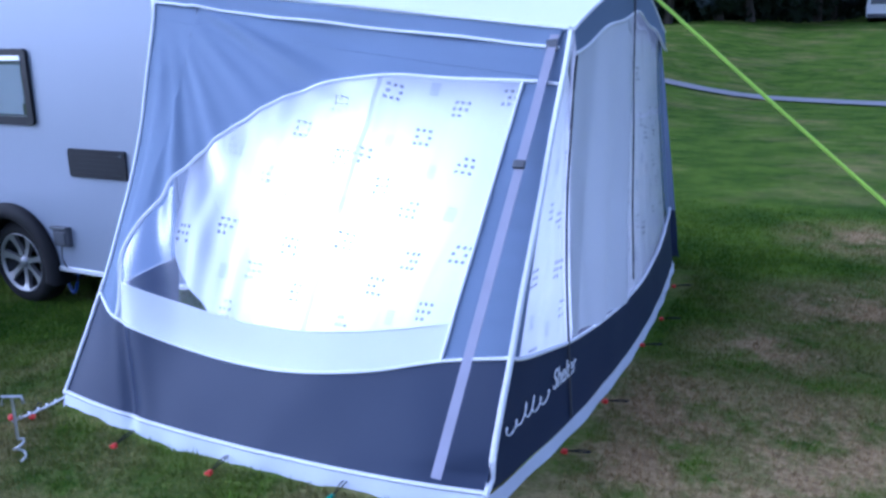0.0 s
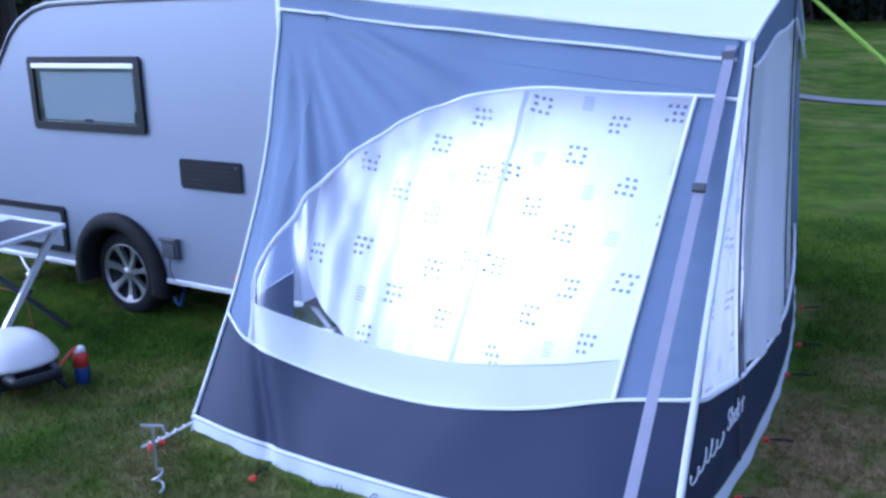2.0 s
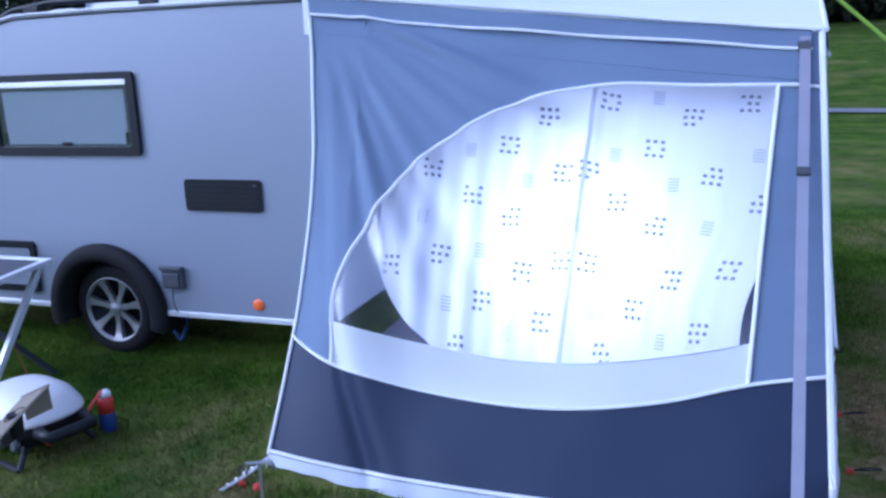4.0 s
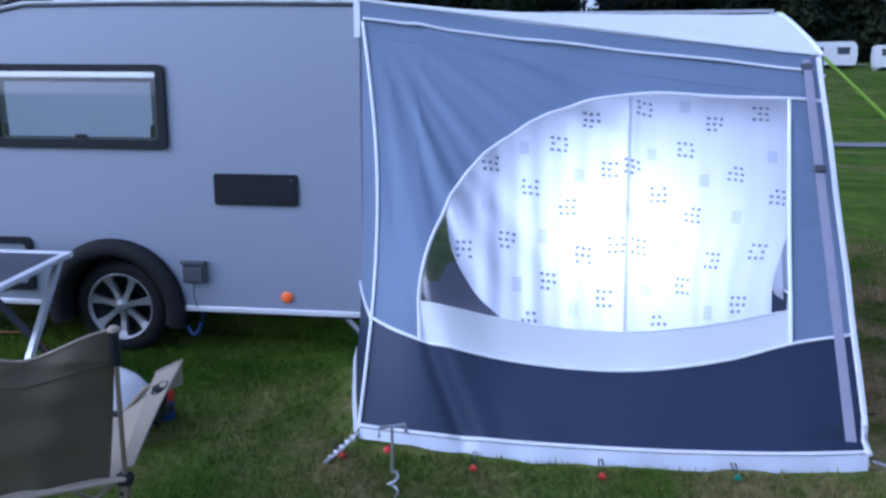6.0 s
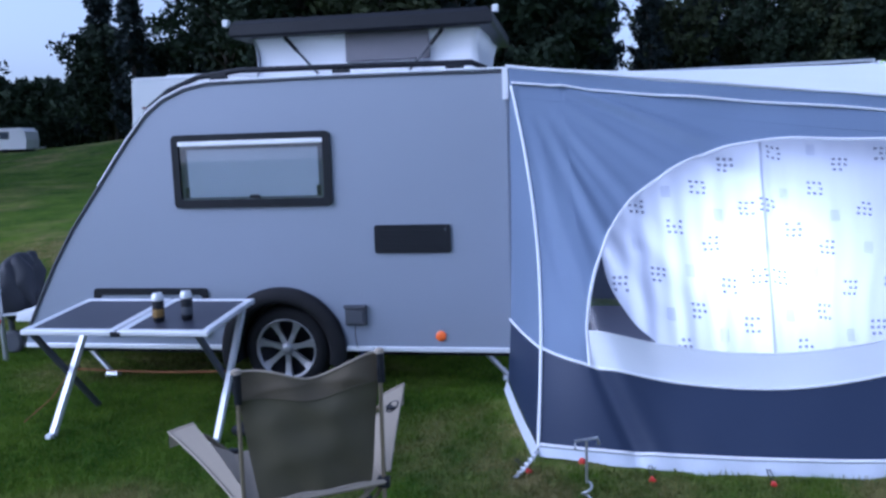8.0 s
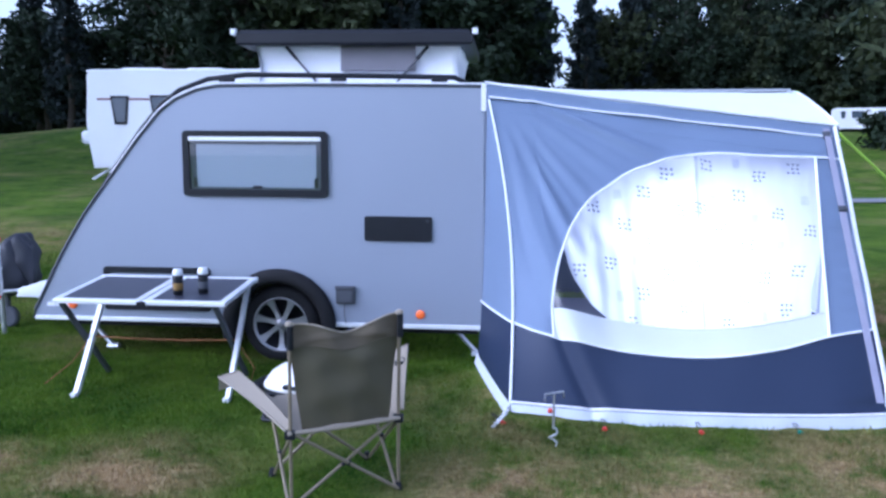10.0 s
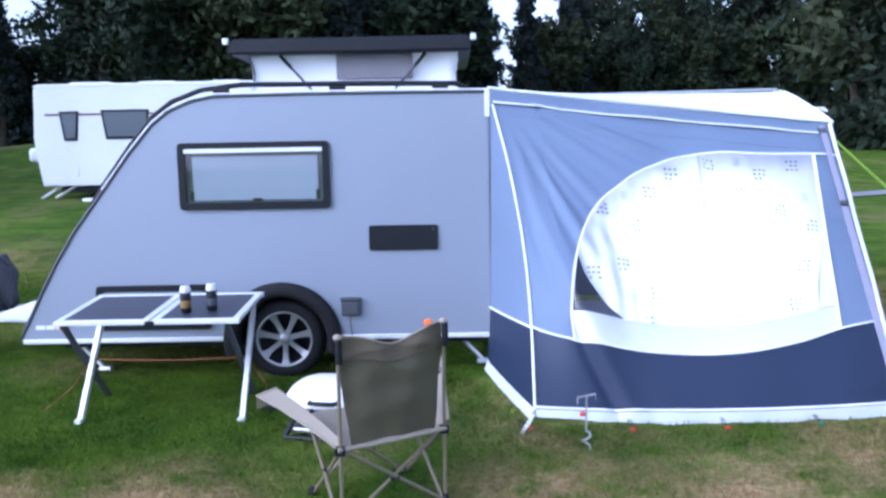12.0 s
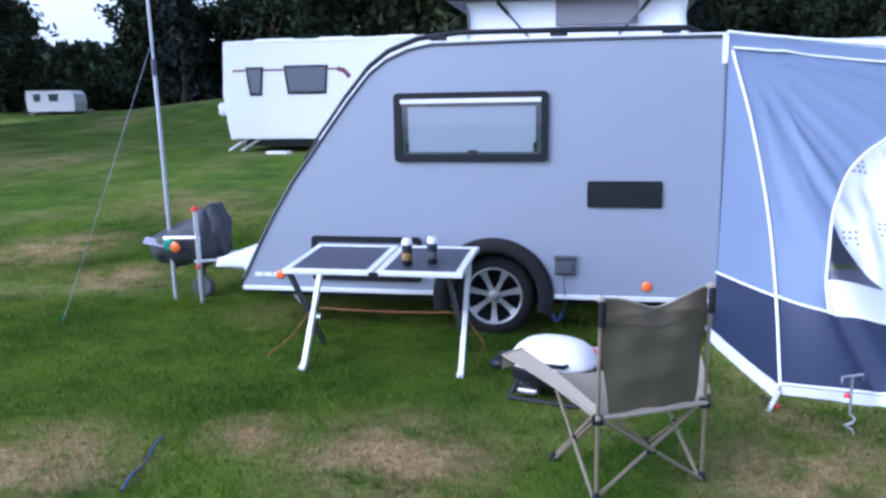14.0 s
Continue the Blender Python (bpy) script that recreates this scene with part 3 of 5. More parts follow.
def awning():
    aw = thing("awning", "blue-grey and navy caravan awning with white roof and piping", "awning", (1.2, 0.0, 0))
    U0, U1 = 0.13, 0.9
    arch = curve_of([(0.13, 0.729), (0.137, 0.685), (0.148, 0.638), (0.163, 0.585), (0.185, 0.524), (0.209, 0.466), (0.245, 0.4), (0.291, 0.344), (0.337, 0.303), (0.392, 0.255), (0.452, 0.218), (0.52, 0.188), (0.59, 0.166), (0.66, 0.152), (0.733, 0.146), (0.83, 0.139), (0.93, 0.131)])
    low = curve_of([(0.13, 0.73), (0.2, 0.738), (0.258, 0.742), (0.315, 0.746), (0.383, 0.751), (0.455, 0.753), (0.531, 0.752), (0.609, 0.746), (0.69, 0.733), (0.768, 0.716), (0.87, 0.689), (0.92, 0.672)])
    seam = curve_of([(0.0, 0.775), (0.128, 0.808), (0.2, 0.819), (0.278, 0.828), (0.36, 0.834), (0.448, 0.837), (0.54, 0.835), (0.63, 0.826), (0.716, 0.811), (0.79, 0.794), (0.874, 0.767), (0.935, 0.749), (1.0, 0.734)])
    right = lambda v: lerp(0.929, 0.875, (v - 0.13) / 0.636)
    # columns lean near the window's right edge, so that it runs straight
    lean = lambda u, v: u + (right(min(max(v, 0.13), 0.77)) - U1) * (smooth01(0.5, U1, u) if u <= U1 else smooth01(1.0, U1, u))
    f = lambda u, v: wall_near(lean(u, v), v)
    fo = lambda u, v, d=0.006: off_near(lean(u, v), v, d)
    left = [U0 * k / 8 for k in range(9)]
    mid = [U0 + (U1 - U0) * (k / 70) ** 1.8 for k in range(71)]
    rest = linspace(U1, 1.0, 8)
    wall = sheet(f, left, 0.0, seam, 40, "near_wall", GREY_FABRIC, aw, "blue-grey side wall with arched window")
    sheet(f, mid, 0.0, arch, 38, "upper_cloth", GREY_FABRIC, wall)
    sheet(f, rest, 0.0, seam, 40, "right_cloth", GREY_FABRIC, wall)
    sheet(f, mid, low, seam, 5, "window_strip", CREAM, wall, "pale grey strip below the window")
    sheet(f, left + mid[1:] + rest[1:], seam, 1.0, 12, "lower_band", NAVY, wall, "navy waterproof lower band")
    pane = sheet(f, mid, arch, low, 10, "window_pane", PVC, wall, "clear plastic window")
    pane.visible_shadow = False
    us = left + mid[1:] + rest[1:]
    part("piping", tube([fo(U0, v) for v in linspace(0.806, 0.735, 6)] + [fo(u, arch(u)) for u in mid[1:]] + [fo(u, arch(u)) for u in rest], 0.009, 6), PIPING, wall)
    part("piping", tube([fo(U1, v) for v in linspace(arch(U1), seam(U1), 12)], 0.009, 6), PIPING, wall)
    part("piping", tube([fo(u, low(u), 0.004) for u in mid[::3]], 0.003, 6), PIPING, wall)
    part("piping", tube([fo(u, seam(u)) for u in us], 0.008, 6), PIPING, wall)
    part("piping", tube([fo(u, 0.995) for u in us[::2]], 0.009, 6), PIPING, wall)
    part("seam_piping", tube([wall_near(0, v) + Vector((-0.004, -0.006, 0)) for v in linspace(0.05, 1, 30)], 0.009, 6), PIPING, wall)
    part("seam_piping", tube([wall_near(1, v) + Vector((0.004, -0.006, 0)) for v in linspace(0.0, 1, 30)], 0.014, 6), PIPING, wall)
    part("seam_line", tube([fo(u, 0.085 + 0.035 * u, 0.001) for u in linspace(0.0, 0.995, 30)], 0.0014, 4), GREY_FABRIC, wall)
    flap = lambda u, v: Vector((*(wall_near(u, 1.0) + Vector((0, -0.004 - 0.014 * v - 0.006 * v * math.sin(u * 40) - 0.004 * v * math.sin(u * 93), 0))).to_tuple()[:2], lerp(wall_near(u, 1.0).z + 0.002, lerp(0.045, 0.008 + 0.008 * math.sin(u * 27), smooth01(0, 0.35, u)), v)))
    sheet(flap, us, 0.0, 1.0, 4, "mud_flap", FLAP, wall, "white mud flap along the hem")
    # valance below the roof's edge
    val = lambda u, v: off_near(u, lerp(-0.004, 0.044, v), 0.014 + 0.006 * math.sin(u * 19) * v)
    sheet(val, linspace(0.0, 0.985, 30), 0.0, 1.0, 3, "valance", GREY_FABRIC, aw)
    part("piping", tube([val(u, 1.0) for u in linspace(0.0, 0.985, 30)], 0.008, 6), PIPING, aw)
    part("piping", tube([val(u, 0.0) + Vector((0, -0.002, 0.004)) for u in linspace(-0.005, 1.0, 30)], 0.011, 6), PIPING, aw)
    part("corner_tab", tube([(-0.02, -0.018, 2.09), (-0.018, -0.02, 1.9)], 0.01, flat=(0.035, 0.012), up=(0, -1, 0)), PIPING, aw, "white sewn corner tab")
    # wing beside the caravan
    wing_seam = curve_of([(0.0, 0.80), (1.0, 0.776)])
    sheet(back_wing, linspace(0, 1, 10), 0.0, wing_seam, 30, "wing", GREY_FABRIC, aw)
    sheet(back_wing, linspace(0, 1, 10), wing_seam, 1.0, 8, "wing_band", NAVY, aw)
    part("piping", tube([back_wing(w, wing_seam(w)) + Vector((-0.006, -0.004, 0)) for w in linspace(0, 1, 10)], 0.008, 6), PIPING, aw)
    wf = lambda w, v: back_wing(w, 1.0) + Vector((-0.006 - 0.02 * v, -0.006, -0.075 * v))
    sheet(wf, linspace(0, 1, 10), 0.0, 1.0, 3, "mud_flap", FLAP, aw)
    # roof
    def roof(u, w):
        k = abs(2 * w - 1)
        z0 = 2.095 + 0.045 * (1 - k**3)
        z1 = 1.806 + 0.295 * (1 - k**1.25)
        y = lerp(-0.02, 2.0, w)
        return Vector((lerp(0.0, 2.43 + 0.03 * (1 - k), u), y, lerp(z0, z1, u) - 0.02 * math.sin(math.pi * u) * math.sin(math.pi * w) * 0.8 + 0.004 * noise.noise((u * 6, w * 6, 0))))
    sheet(roof, linspace(0, 1, 30), 0.0, 1.0, 40, "roof", ROOF_WHITE, aw, "white sloping fabric roof")
    part("roof_piping", tube([roof(1, w) + Vector((0.004, 0, 0.004)) for w in linspace(0, 1, 40)], 0.010, 6), PIPING, aw)
    # gable valance
    gab = lambda w, v: roof(1, w) + Vector((0.008 + 0.012 * v, 0, -v * (0.10 + 0.10 * (1 - abs(2 * w - 1)) + 0.012 * math.sin(w * 21))))
    sheet(gab, linspace(0, 1, 40), 0.0, 1.0, 4, "gable_valance", GREY_FABRIC, aw)
    part("piping", tube([gab(w, 1.0) for w in linspace(0, 1, 40)], 0.009, 6), PIPING, aw)
    # end wall
    zb = lambda s: 0.734 + 0.112 * max(0.0, math.sin(math.pi * s)) ** 0.75
    e1 = lambda v: lerp(0.05, 0.20, v)
    end = sheet(end_wall, linspace(0, 1, 50), zb, 1.0, 8, "end_wall", NAVY, aw, "end wall with navy waterproof lower band")
    def between(a, b):
        return lambda t, v: end_wall(lerp(a(v), b(v), t), v)
    zero, s0, s2, s3, one = (lambda v: 0.0), (lambda v: lerp(0.02, 0.03, v)), (lambda v: lerp(0.47, 0.46, v)), (lambda v: 0.93), (lambda v: 1.0)
    for a, b, name, mat, lab, n in ((zero, s0, "corner_cloth", GREY_FABRIC, "", 4), (s0, e1, "window_pane", PVC, "clear plastic window", 8), (s2, s3, "window_pane", PVC, "clear plastic window", 16), (s3, one, "corner_cloth", GREY_FABRIC, "", 4)):
        o = sheet(between(a, b), linspace(0, 1, n), 0.0, lambda t: zb(lerp(a(0.7), b(0.7), t)), 24, name, mat, end, lab)
        o.visible_shadow = mat is not PVC
    rip = lambda t, v: end_wall(lerp(e1(v), s2(v), t), v) + Vector((0.014 + 0.016 * math.sin(t * 15 + 2 * v) * (0.3 + v), 0, 0))
    sheet(rip, linspace(0, 1, 30), 0.0, lambda t: zb(lerp(0.12, 0.44, t)), 24, "door_panel", BLIND, end, "light grey zipped door panel")
    part("door_zip", tube([end_wall(e1(v), v) + Vector((0.012, 0, 0)) for v in linspace(0.02, 0.99, 20)], 0.006, 6), DARK_GREY, end)
    part("door_zip", tube([end_wall(s2(v), v) + Vector((0.03, 0, 0)) for v in linspace(0.02, 0.8, 20)], 0.005, 6), DARK_GREY, end)
    part("piping", tube([end_wall(s, zb(s)) + Vector((0.008, 0, 0)) for s in linspace(0, 1, 50)], 0.009, 6), PIPING, end)
    ef = lambda s, v: Vector((end_wall(s, 1.0).x + 0.004 + 0.015 * v + 0.004 * v * math.sin(s * 60), end_wall(s, 1.0).y, lerp(0.075, 0.004, v)))
    sheet(ef, linspace(0, 1, 60), 0.0, 1.0, 4, "mud_flap", FLAP, end, "white mud flap along the hem")
    bulge = lathe([(0.01, -0.07), (0.03, -0.05), (0.042, 0.0), (0.03, 0.05), (0.01, 0.07)], 14, pose(2.45, 0.85, 1.83, 25, 0, 0))
    part("rolled_cloth", bulge, BLIND, end, "gathered cloth under the gable", True)
    # far side wall
    mir = lambda u, v: Vector((wall_near(u, v).x, 1.98 - wall_near(u, v).y, wall_near(u, v).z))
    sheet(mir, linspace(0, 1, 20), 0.0, 0.78, 10, "far_wall", GREY_FABRIC, aw)
    sheet(mir, linspace(0, 1, 20), 0.78, 1.04, 4, "far_wall_band", NAVY, aw)
    # storm strap with buckle
    st = [Vector((2.352, -0.02, 1.78)).lerp(Vector((2.318, -1.185, 0.195)), k / 24) + Vector((0, -0.8, 0.6)) * 0.012 for k in range(25)]
    part("storm_strap", tube(st, 0.01, flat=(0.042, 0.004), up=(0, -0.8, 0.6)), STRAP, aw, "lilac-grey webbing strap")
    part("buckle", box(-0.027, 0.027, -0.01, 0.01, -0.018, 0.018, 0.006, m=Matrix.Translation(st[8] + Vector((0, -0.012, 0.004))) @ pose(0, 0, 0, -36)), DARK_GREY, aw, "black ladder-lock buckle")
    part("strap_anchor", tube([off_near(0.97, 0.03, 0.024), off_near(0.973, 0.06, 0.024)], 0.01, flat=(0.05, 0.008), up=(0, -0.87, 0.5)), DARK_GREY, aw)
    # poles inside
    part("pole", tube([(0.02, 1.0, 2.1), (2.44, 1.0, 2.12)], 0.011, 8), STEEL, aw)
    part("pole", tube([(2.4, 0.03, 0.0), (2.4, 0.03, 1.8), (2.43, 1.0, 2.11), (2.4, 1.95, 1.8), (2.4, 1.95, 0.0)], 0.011, 8), STEEL, aw)
    # lettering on the end wall's band
    def on_band(s, z):
        v = (1.85 - z) / (1.85 - 0.07)
        return end_wall(s, v) + Vector((0.012, -0.002, 0))
    pts = []
    for k in range(90):
        t = k / 89
        wob = 0.02 * math.sin(t * 34) * (1.0 if t < 0.3 or t > 0.6 else 1.6) + (0.02 if 0.3 < t < 0.62 else 0)
        pts.append(on_band(0.012 + 0.112 * t + 0.005 * math.cos(t * 34), 0.262 + 0.012 * t + wob))
    part("script_mark", tube(pts, 0.0035, 5), PIPING, end, "white flowing script mark")
    return aw, end, on_band


awning_ob, end_ob, on_band = awning()


def curtain(name_label, f, us, v0, v1, print_cells):
    """A pleated curtain with a woven print, hung from the awning."""
    c = thing("curtain", name_label, "curtain", f(us[len(us) // 2], 0.5), "awning curtains")
    sheet(f, us, v0, v1, 30, "cloth", CURTAIN, c)
    lo, hi = us[0], us[-1]
    for nm, mat, cells, pale in (("printed_dashes", PRINT, print_cells[0], False), ("printed_stripes", PRINT_PALE, print_cells[1], True)):
        verts, faces = [], []
        for cu, cv, du, dv in cells:
            marks = [(-0.0 + 0 * k, (k - 2) * 0.0068, 0.42, 0.10) for k in range(5)] if pale else [((i - 1) * 0.0135 + 0.002 * ((j + int(cu * 70)) % 2), (j - 1) * 0.0165, 0.28, 0.3) for i in range(3) for j in range(3) if (i * 7 + j * 3 + int(cu * 90)) % 8]
            for mu, mv, w, h in marks:
                a, b = cu + mu * du, cv + mv * dv
                hw, hh = (0.0105 * du, 0.0014 * dv) if pale else (0.0036 * du, 0.0036 * dv)
                if not (lo + 0.006 < a < hi - 0.006) or not (v0(a) + 0.008 < b < v1(a) - 0.008):
                    continue
                base = len(verts)
                for x, y in ((-hw, -hh), (hw, -hh), (hw, hh), (-hw, hh)):
                    p = f(a + x, b + y)
                    n = (f(a + 0.004, b) - f(a - 0.004, b)).cross(f(a, b + 0.004) - f(a, b - 0.004)).normalized()
                    verts.append(p + n * (0.003 if n.y < 0 or (abs(n.y) < 0.5 and n.x > 0) else -0.003))
                faces.append((base, base + 1, base + 2, base + 3))
        if verts:
            mesh(nm, verts, faces, mat, c)["kind"] = "stuff"
    return c


DASHES = ((0.513, 0.234), (0.630, 0.187), (0.437, 0.310), (0.282, 0.380), (0.544, 0.365), (0.593, 0.355), (0.783, 0.208), (0.883, 0.168), (0.714, 0.288), (0.368, 0.432), (0.447, 0.473), (0.647, 0.416), (0.817, 0.343), (0.716, 0.461),
          (0.900, 0.399), (0.221, 0.609), (0.314, 0.572), (0.475, 0.589), (0.548, 0.557), (0.594, 0.554), (0.751, 0.576), (0.846, 0.546), (0.399, 0.657), (0.515, 0.686), (0.685, 0.642), (0.802, 0.679), (0.629, 0.736), (0.354, 0.752))
STRIPES = ((0.359, 0.330), (0.273, 0.494), (0.477, 0.390), (0.641, 0.308), (0.749, 0.368), (0.530, 0.482), (0.579, 0.477), (0.809, 0.459), (0.391, 0.552), (0.677, 0.536), (0.333, 0.672), (0.605, 0.655), (0.451, 0.717), (0.737, 0.703),
           (0.900, 0.290), (0.721, 0.168))


def hang(u, v):
    """How far the pleats fall towards the caravan on the way down."""
    return -0.08 * (v - 0.5) * smooth01(0.3, 0.56, u) - 0.045 * smooth01(0.42, 0.66, v) * smooth01(0.6, 0.9, u)


cells = tuple([(u - hang(u, v), v, 1, 1) for u, v in src] for src in (DASHES, STRIPES))


def drape(u, v):
    p = wall_near(u + hang(u, v), v)
    pleat = 0.009 * math.sin(u * 62 + 0.8 * math.sin(v * 3)) + 0.005 * math.sin(u * 131 + v) + 0.006 * noise.noise((u * 12, v * 5, 9))
    # one deep fold where the pair meet
    meet = 0.03 * math.exp(-(((u - 0.58) / 0.014) ** 2)) + 0.02 * smooth01(0.579, 0.57, u)
    return p + Vector((0, 0.15, -0.03)) + Vector((0, 0.87, -0.5)) * (pleat * (0.4 + 0.6 * v) - meet)


head = curve_of([(0.185, 0.43), (0.2, 0.39), (0.245, 0.33), (0.299, 0.27), (0.361, 0.22), (0.436, 0.17), (0.523, 0.135), (0.596, 0.11), (0.7, 0.1), (0.94, 0.09)])
tail_left = curve_of([(0.185, 0.53), (0.19, 0.585), (0.2, 0.625), (0.222, 0.672), (0.252, 0.715), (0.292, 0.748), (0.33, 0.775), (0.57, 0.78)])
curtain("white curtain printed with slate dashes, drawn across the window", drape, linspace(0.186, 0.579, 90), head, tail_left, cells)
curtain("white curtain printed with slate dashes, drawn beside its pair", drape, linspace(0.57, 0.925, 90), head, lambda u: 0.775, cells)


def drape_end(s, v):
    p = end_wall(s, v)
    return p + Vector((-0.024 + 0.008 * math.sin(s * 90), 0, 0))


cells_end = tuple([(0.5 * u - 0.1 + 0.33 * k, v + 0.03, 0.5, 1) for k in range(3) for u, v in src] for src in (DASHES, STRIPES))
curtain("white printed curtain behind the end window beside the corner", drape_end, linspace(0.008, 0.21, 40), lambda u: 0.02, lambda u: 0.86, cells_end)
curtain("white printed curtain behind the far end window", drape_end, linspace(0.43, 0.93, 60), lambda u: 0.02, lambda u: 0.87, cells_end)

# lettering beside the script mark
def lettering():
    cu = bpy.data.curves.new("word", "FONT")
    cu.body, cu.size, cu.extrude = "Shelter", 0.115, 0.0015
    tmp = new("word_tmp", cu)
    bpy.context.view_layer.update()
    me = tmp.to_mesh()
    xs = [v.co.x for v in me.vertices]
    w = max(xs)
    verts = [on_band(0.131 + 0.07 * v.co.x / w, 0.278 + v.co.y) + Vector((0.001 + v.co.z, 0, 0)) for v in me.vertices]
    faces = [tuple(p.vertices) for p in me.polygons]
    tmp.to_mesh_clear()
    bpy.data.objects.remove(tmp)
    mesh("lettering", verts, faces, PIPING, end_ob, "white lettering reading Shelter")


lettering()

# ---- things on the lawn ----
PANEL = material("dark_table_panel", (0.035, 0.038, 0.055), 0.45, 0, 20, 0.15, 0.04, 300)
CORD = material("orange_brown_cord", (0.24, 0.1, 0.03), 0.8, 0, 60, 0.2, 0.1, 500)
OLIVE = material("olive_canvas", (0.062, 0.058, 0.03), 0.85, 0, 14, 0.15, 0.15, 600, color2=(0.118, 0.1, 0.062))
OLIVE_TOP = material("faded_olive_canvas", (0.08, 0.066, 0.04), 0.85, 0, 14, 0.15, 0.15, 600, color2=(0.14, 0.112, 0.075))
TAUPE = material("taupe_canvas", (0.32, 0.275, 0.215), 0.85, 0, 14, 0.1, 0.12, 600)
POST = material("bronze_grey_tube", (0.2, 0.165, 0.11), 0.4, 0.2, 40, 0.15, 0.04, 300)
LID = material("white_enamel", (0.8, 0.78, 0.78), 0.3, 0, 20, 0.05, 0.02, 200)
BLUE = material("blue_plastic", (0.025, 0.055, 0.2), 0.4, 0, 30, 0.2, 0.02, 200)
GOLD = material("gold_print", (0.26, 0.16, 0.05), 0.35, 0.4, 30, 0.2, 0.02, 200)
COVER = material("grey_cover_cloth", (0.03, 0.032, 0.042), 0.6, 0, 18, 0.25, 0.15, 300)


def folding_table():
    x0, x1, y0, y1, z = -2.73, -1.59, -1.02, -0.35, 0.69
    t = thing("folding_table", "aluminium folding camping table with dark panels, two cans on it", "table", ((x0 + x1) / 2, (y0 + y1) / 2, 0))
    xm = -2.14
    for a, b in ((x0, xm), (xm, x1)):
        part("panel", box(a + 0.03, b - 0.03, y0 + 0.04, y1 - 0.04, z - 0.02, z - 0.004, 0.002), PANEL, t, "dark grey table panel")
    for y in (y0, y1 - 0.045):
        for a, b in ((x0, xm - 0.008), (xm + 0.008, x1)):
            part("edge_rail", box(a, b, y, y + 0.045, z - 0.03, z, 0.006), ALU, t)
    for x in (x0, xm - 0.055, xm + 0.008, x1 - 0.05):
        part("cross_rail", box(x, x + 0.045, y0 + 0.045, y1 - 0.045, z - 0.03, z - 0.001, 0.006), ALU, t)
    part("hinge", box(xm - 0.03, xm + 0.03, y0 - 0.006, y0 + 0.03, z - 0.036, z - 0.005, 0.005), BLACK, t)
    for x, k in ((-2.675, 0), (-1.65, 1)):
        part("leg", tube([(x + 0.03, -0.945, 0.0), (x, -0.39, 0.66)], 0.01, flat=(0.03, 0.036), up=(0, -1, 0)), ALU, t, "bright aluminium leg")
        part("leg", tube([(x - 0.04, -0.95, 0.66), (x - 0.04, -0.36, 0.0)], 0.01, flat=(0.026, 0.03), up=(0, -1, 0)), DARK_GREY, t, "dark grey crossing leg")
        part("pivot", tube([(x - 0.06, -0.63, 0.33), (x + 0.025, -0.63, 0.33)], 0.016, 8), BLACK, t)
        part("foot_cap", box(x + 0.01, x + 0.05, -0.985, -0.935, 0.0, 0.03, 0.006), PIPING, t)
        part("strap_tail", tube([(x, -0.66, 0.33), (x - 0.12 + 0.26 * k, -0.72, 0.16), (x - 0.3 + 0.4 * k, -0.75, 0.015)], 0.004, 6), CORD, t)
    part("tension_cord", tube([(lerp(-2.675, -1.65, k / 8), -0.66, 0.335 - 0.012 * math.sin(math.pi * k / 8)) for k in range(9)], 0.006, 6), CORD, t, "orange-brown tension cord")
    # the top falls a little towards the front with the lawn
    for ob in t.children:
        for v in ob.data.vertices:
            v.co.z += 0.08 * (v.co.y + 0.68) * v.co.z / 0.69


def drinks_can(x, y, k):
    c = thing("drinks_can", "tall dark drinks can with bright metal top on the table", "can", (x, y, 0.68), "cans on the table")
    z = 0.689 + 0.08 * (y + 0.68)
    m = Matrix.Translation((x, y, z))
    part("body", lathe([(0.026, 0.0), (0.033, 0.008), (0.033, 0.125), (0.0325, 0.126)], 20, m), BLACK, c, "black printed can wall", True)
    part("label_band", lathe([(0.0335, 0.03), (0.034, 0.032), (0.034, 0.075), (0.0335, 0.077)], 20, m), GOLD if k == 0 else DARK_GREY, c, "gold printed band" if k == 0 else "grey printed band", True)
    part("upper_band", lathe([(0.0335, 0.126), (0.034, 0.128), (0.033, 0.15), (0.027, 0.164), (0.026, 0.168), (0.024, 0.165), (0.005, 0.165)], 20, m), ALU, c, "bright metal upper band and rim", True)
    part("ring_pull", box(x - 0.008, x + 0.012, y - 0.007, y + 0.007, z + 0.165, z + 0.169, 0.001), STEEL, c)


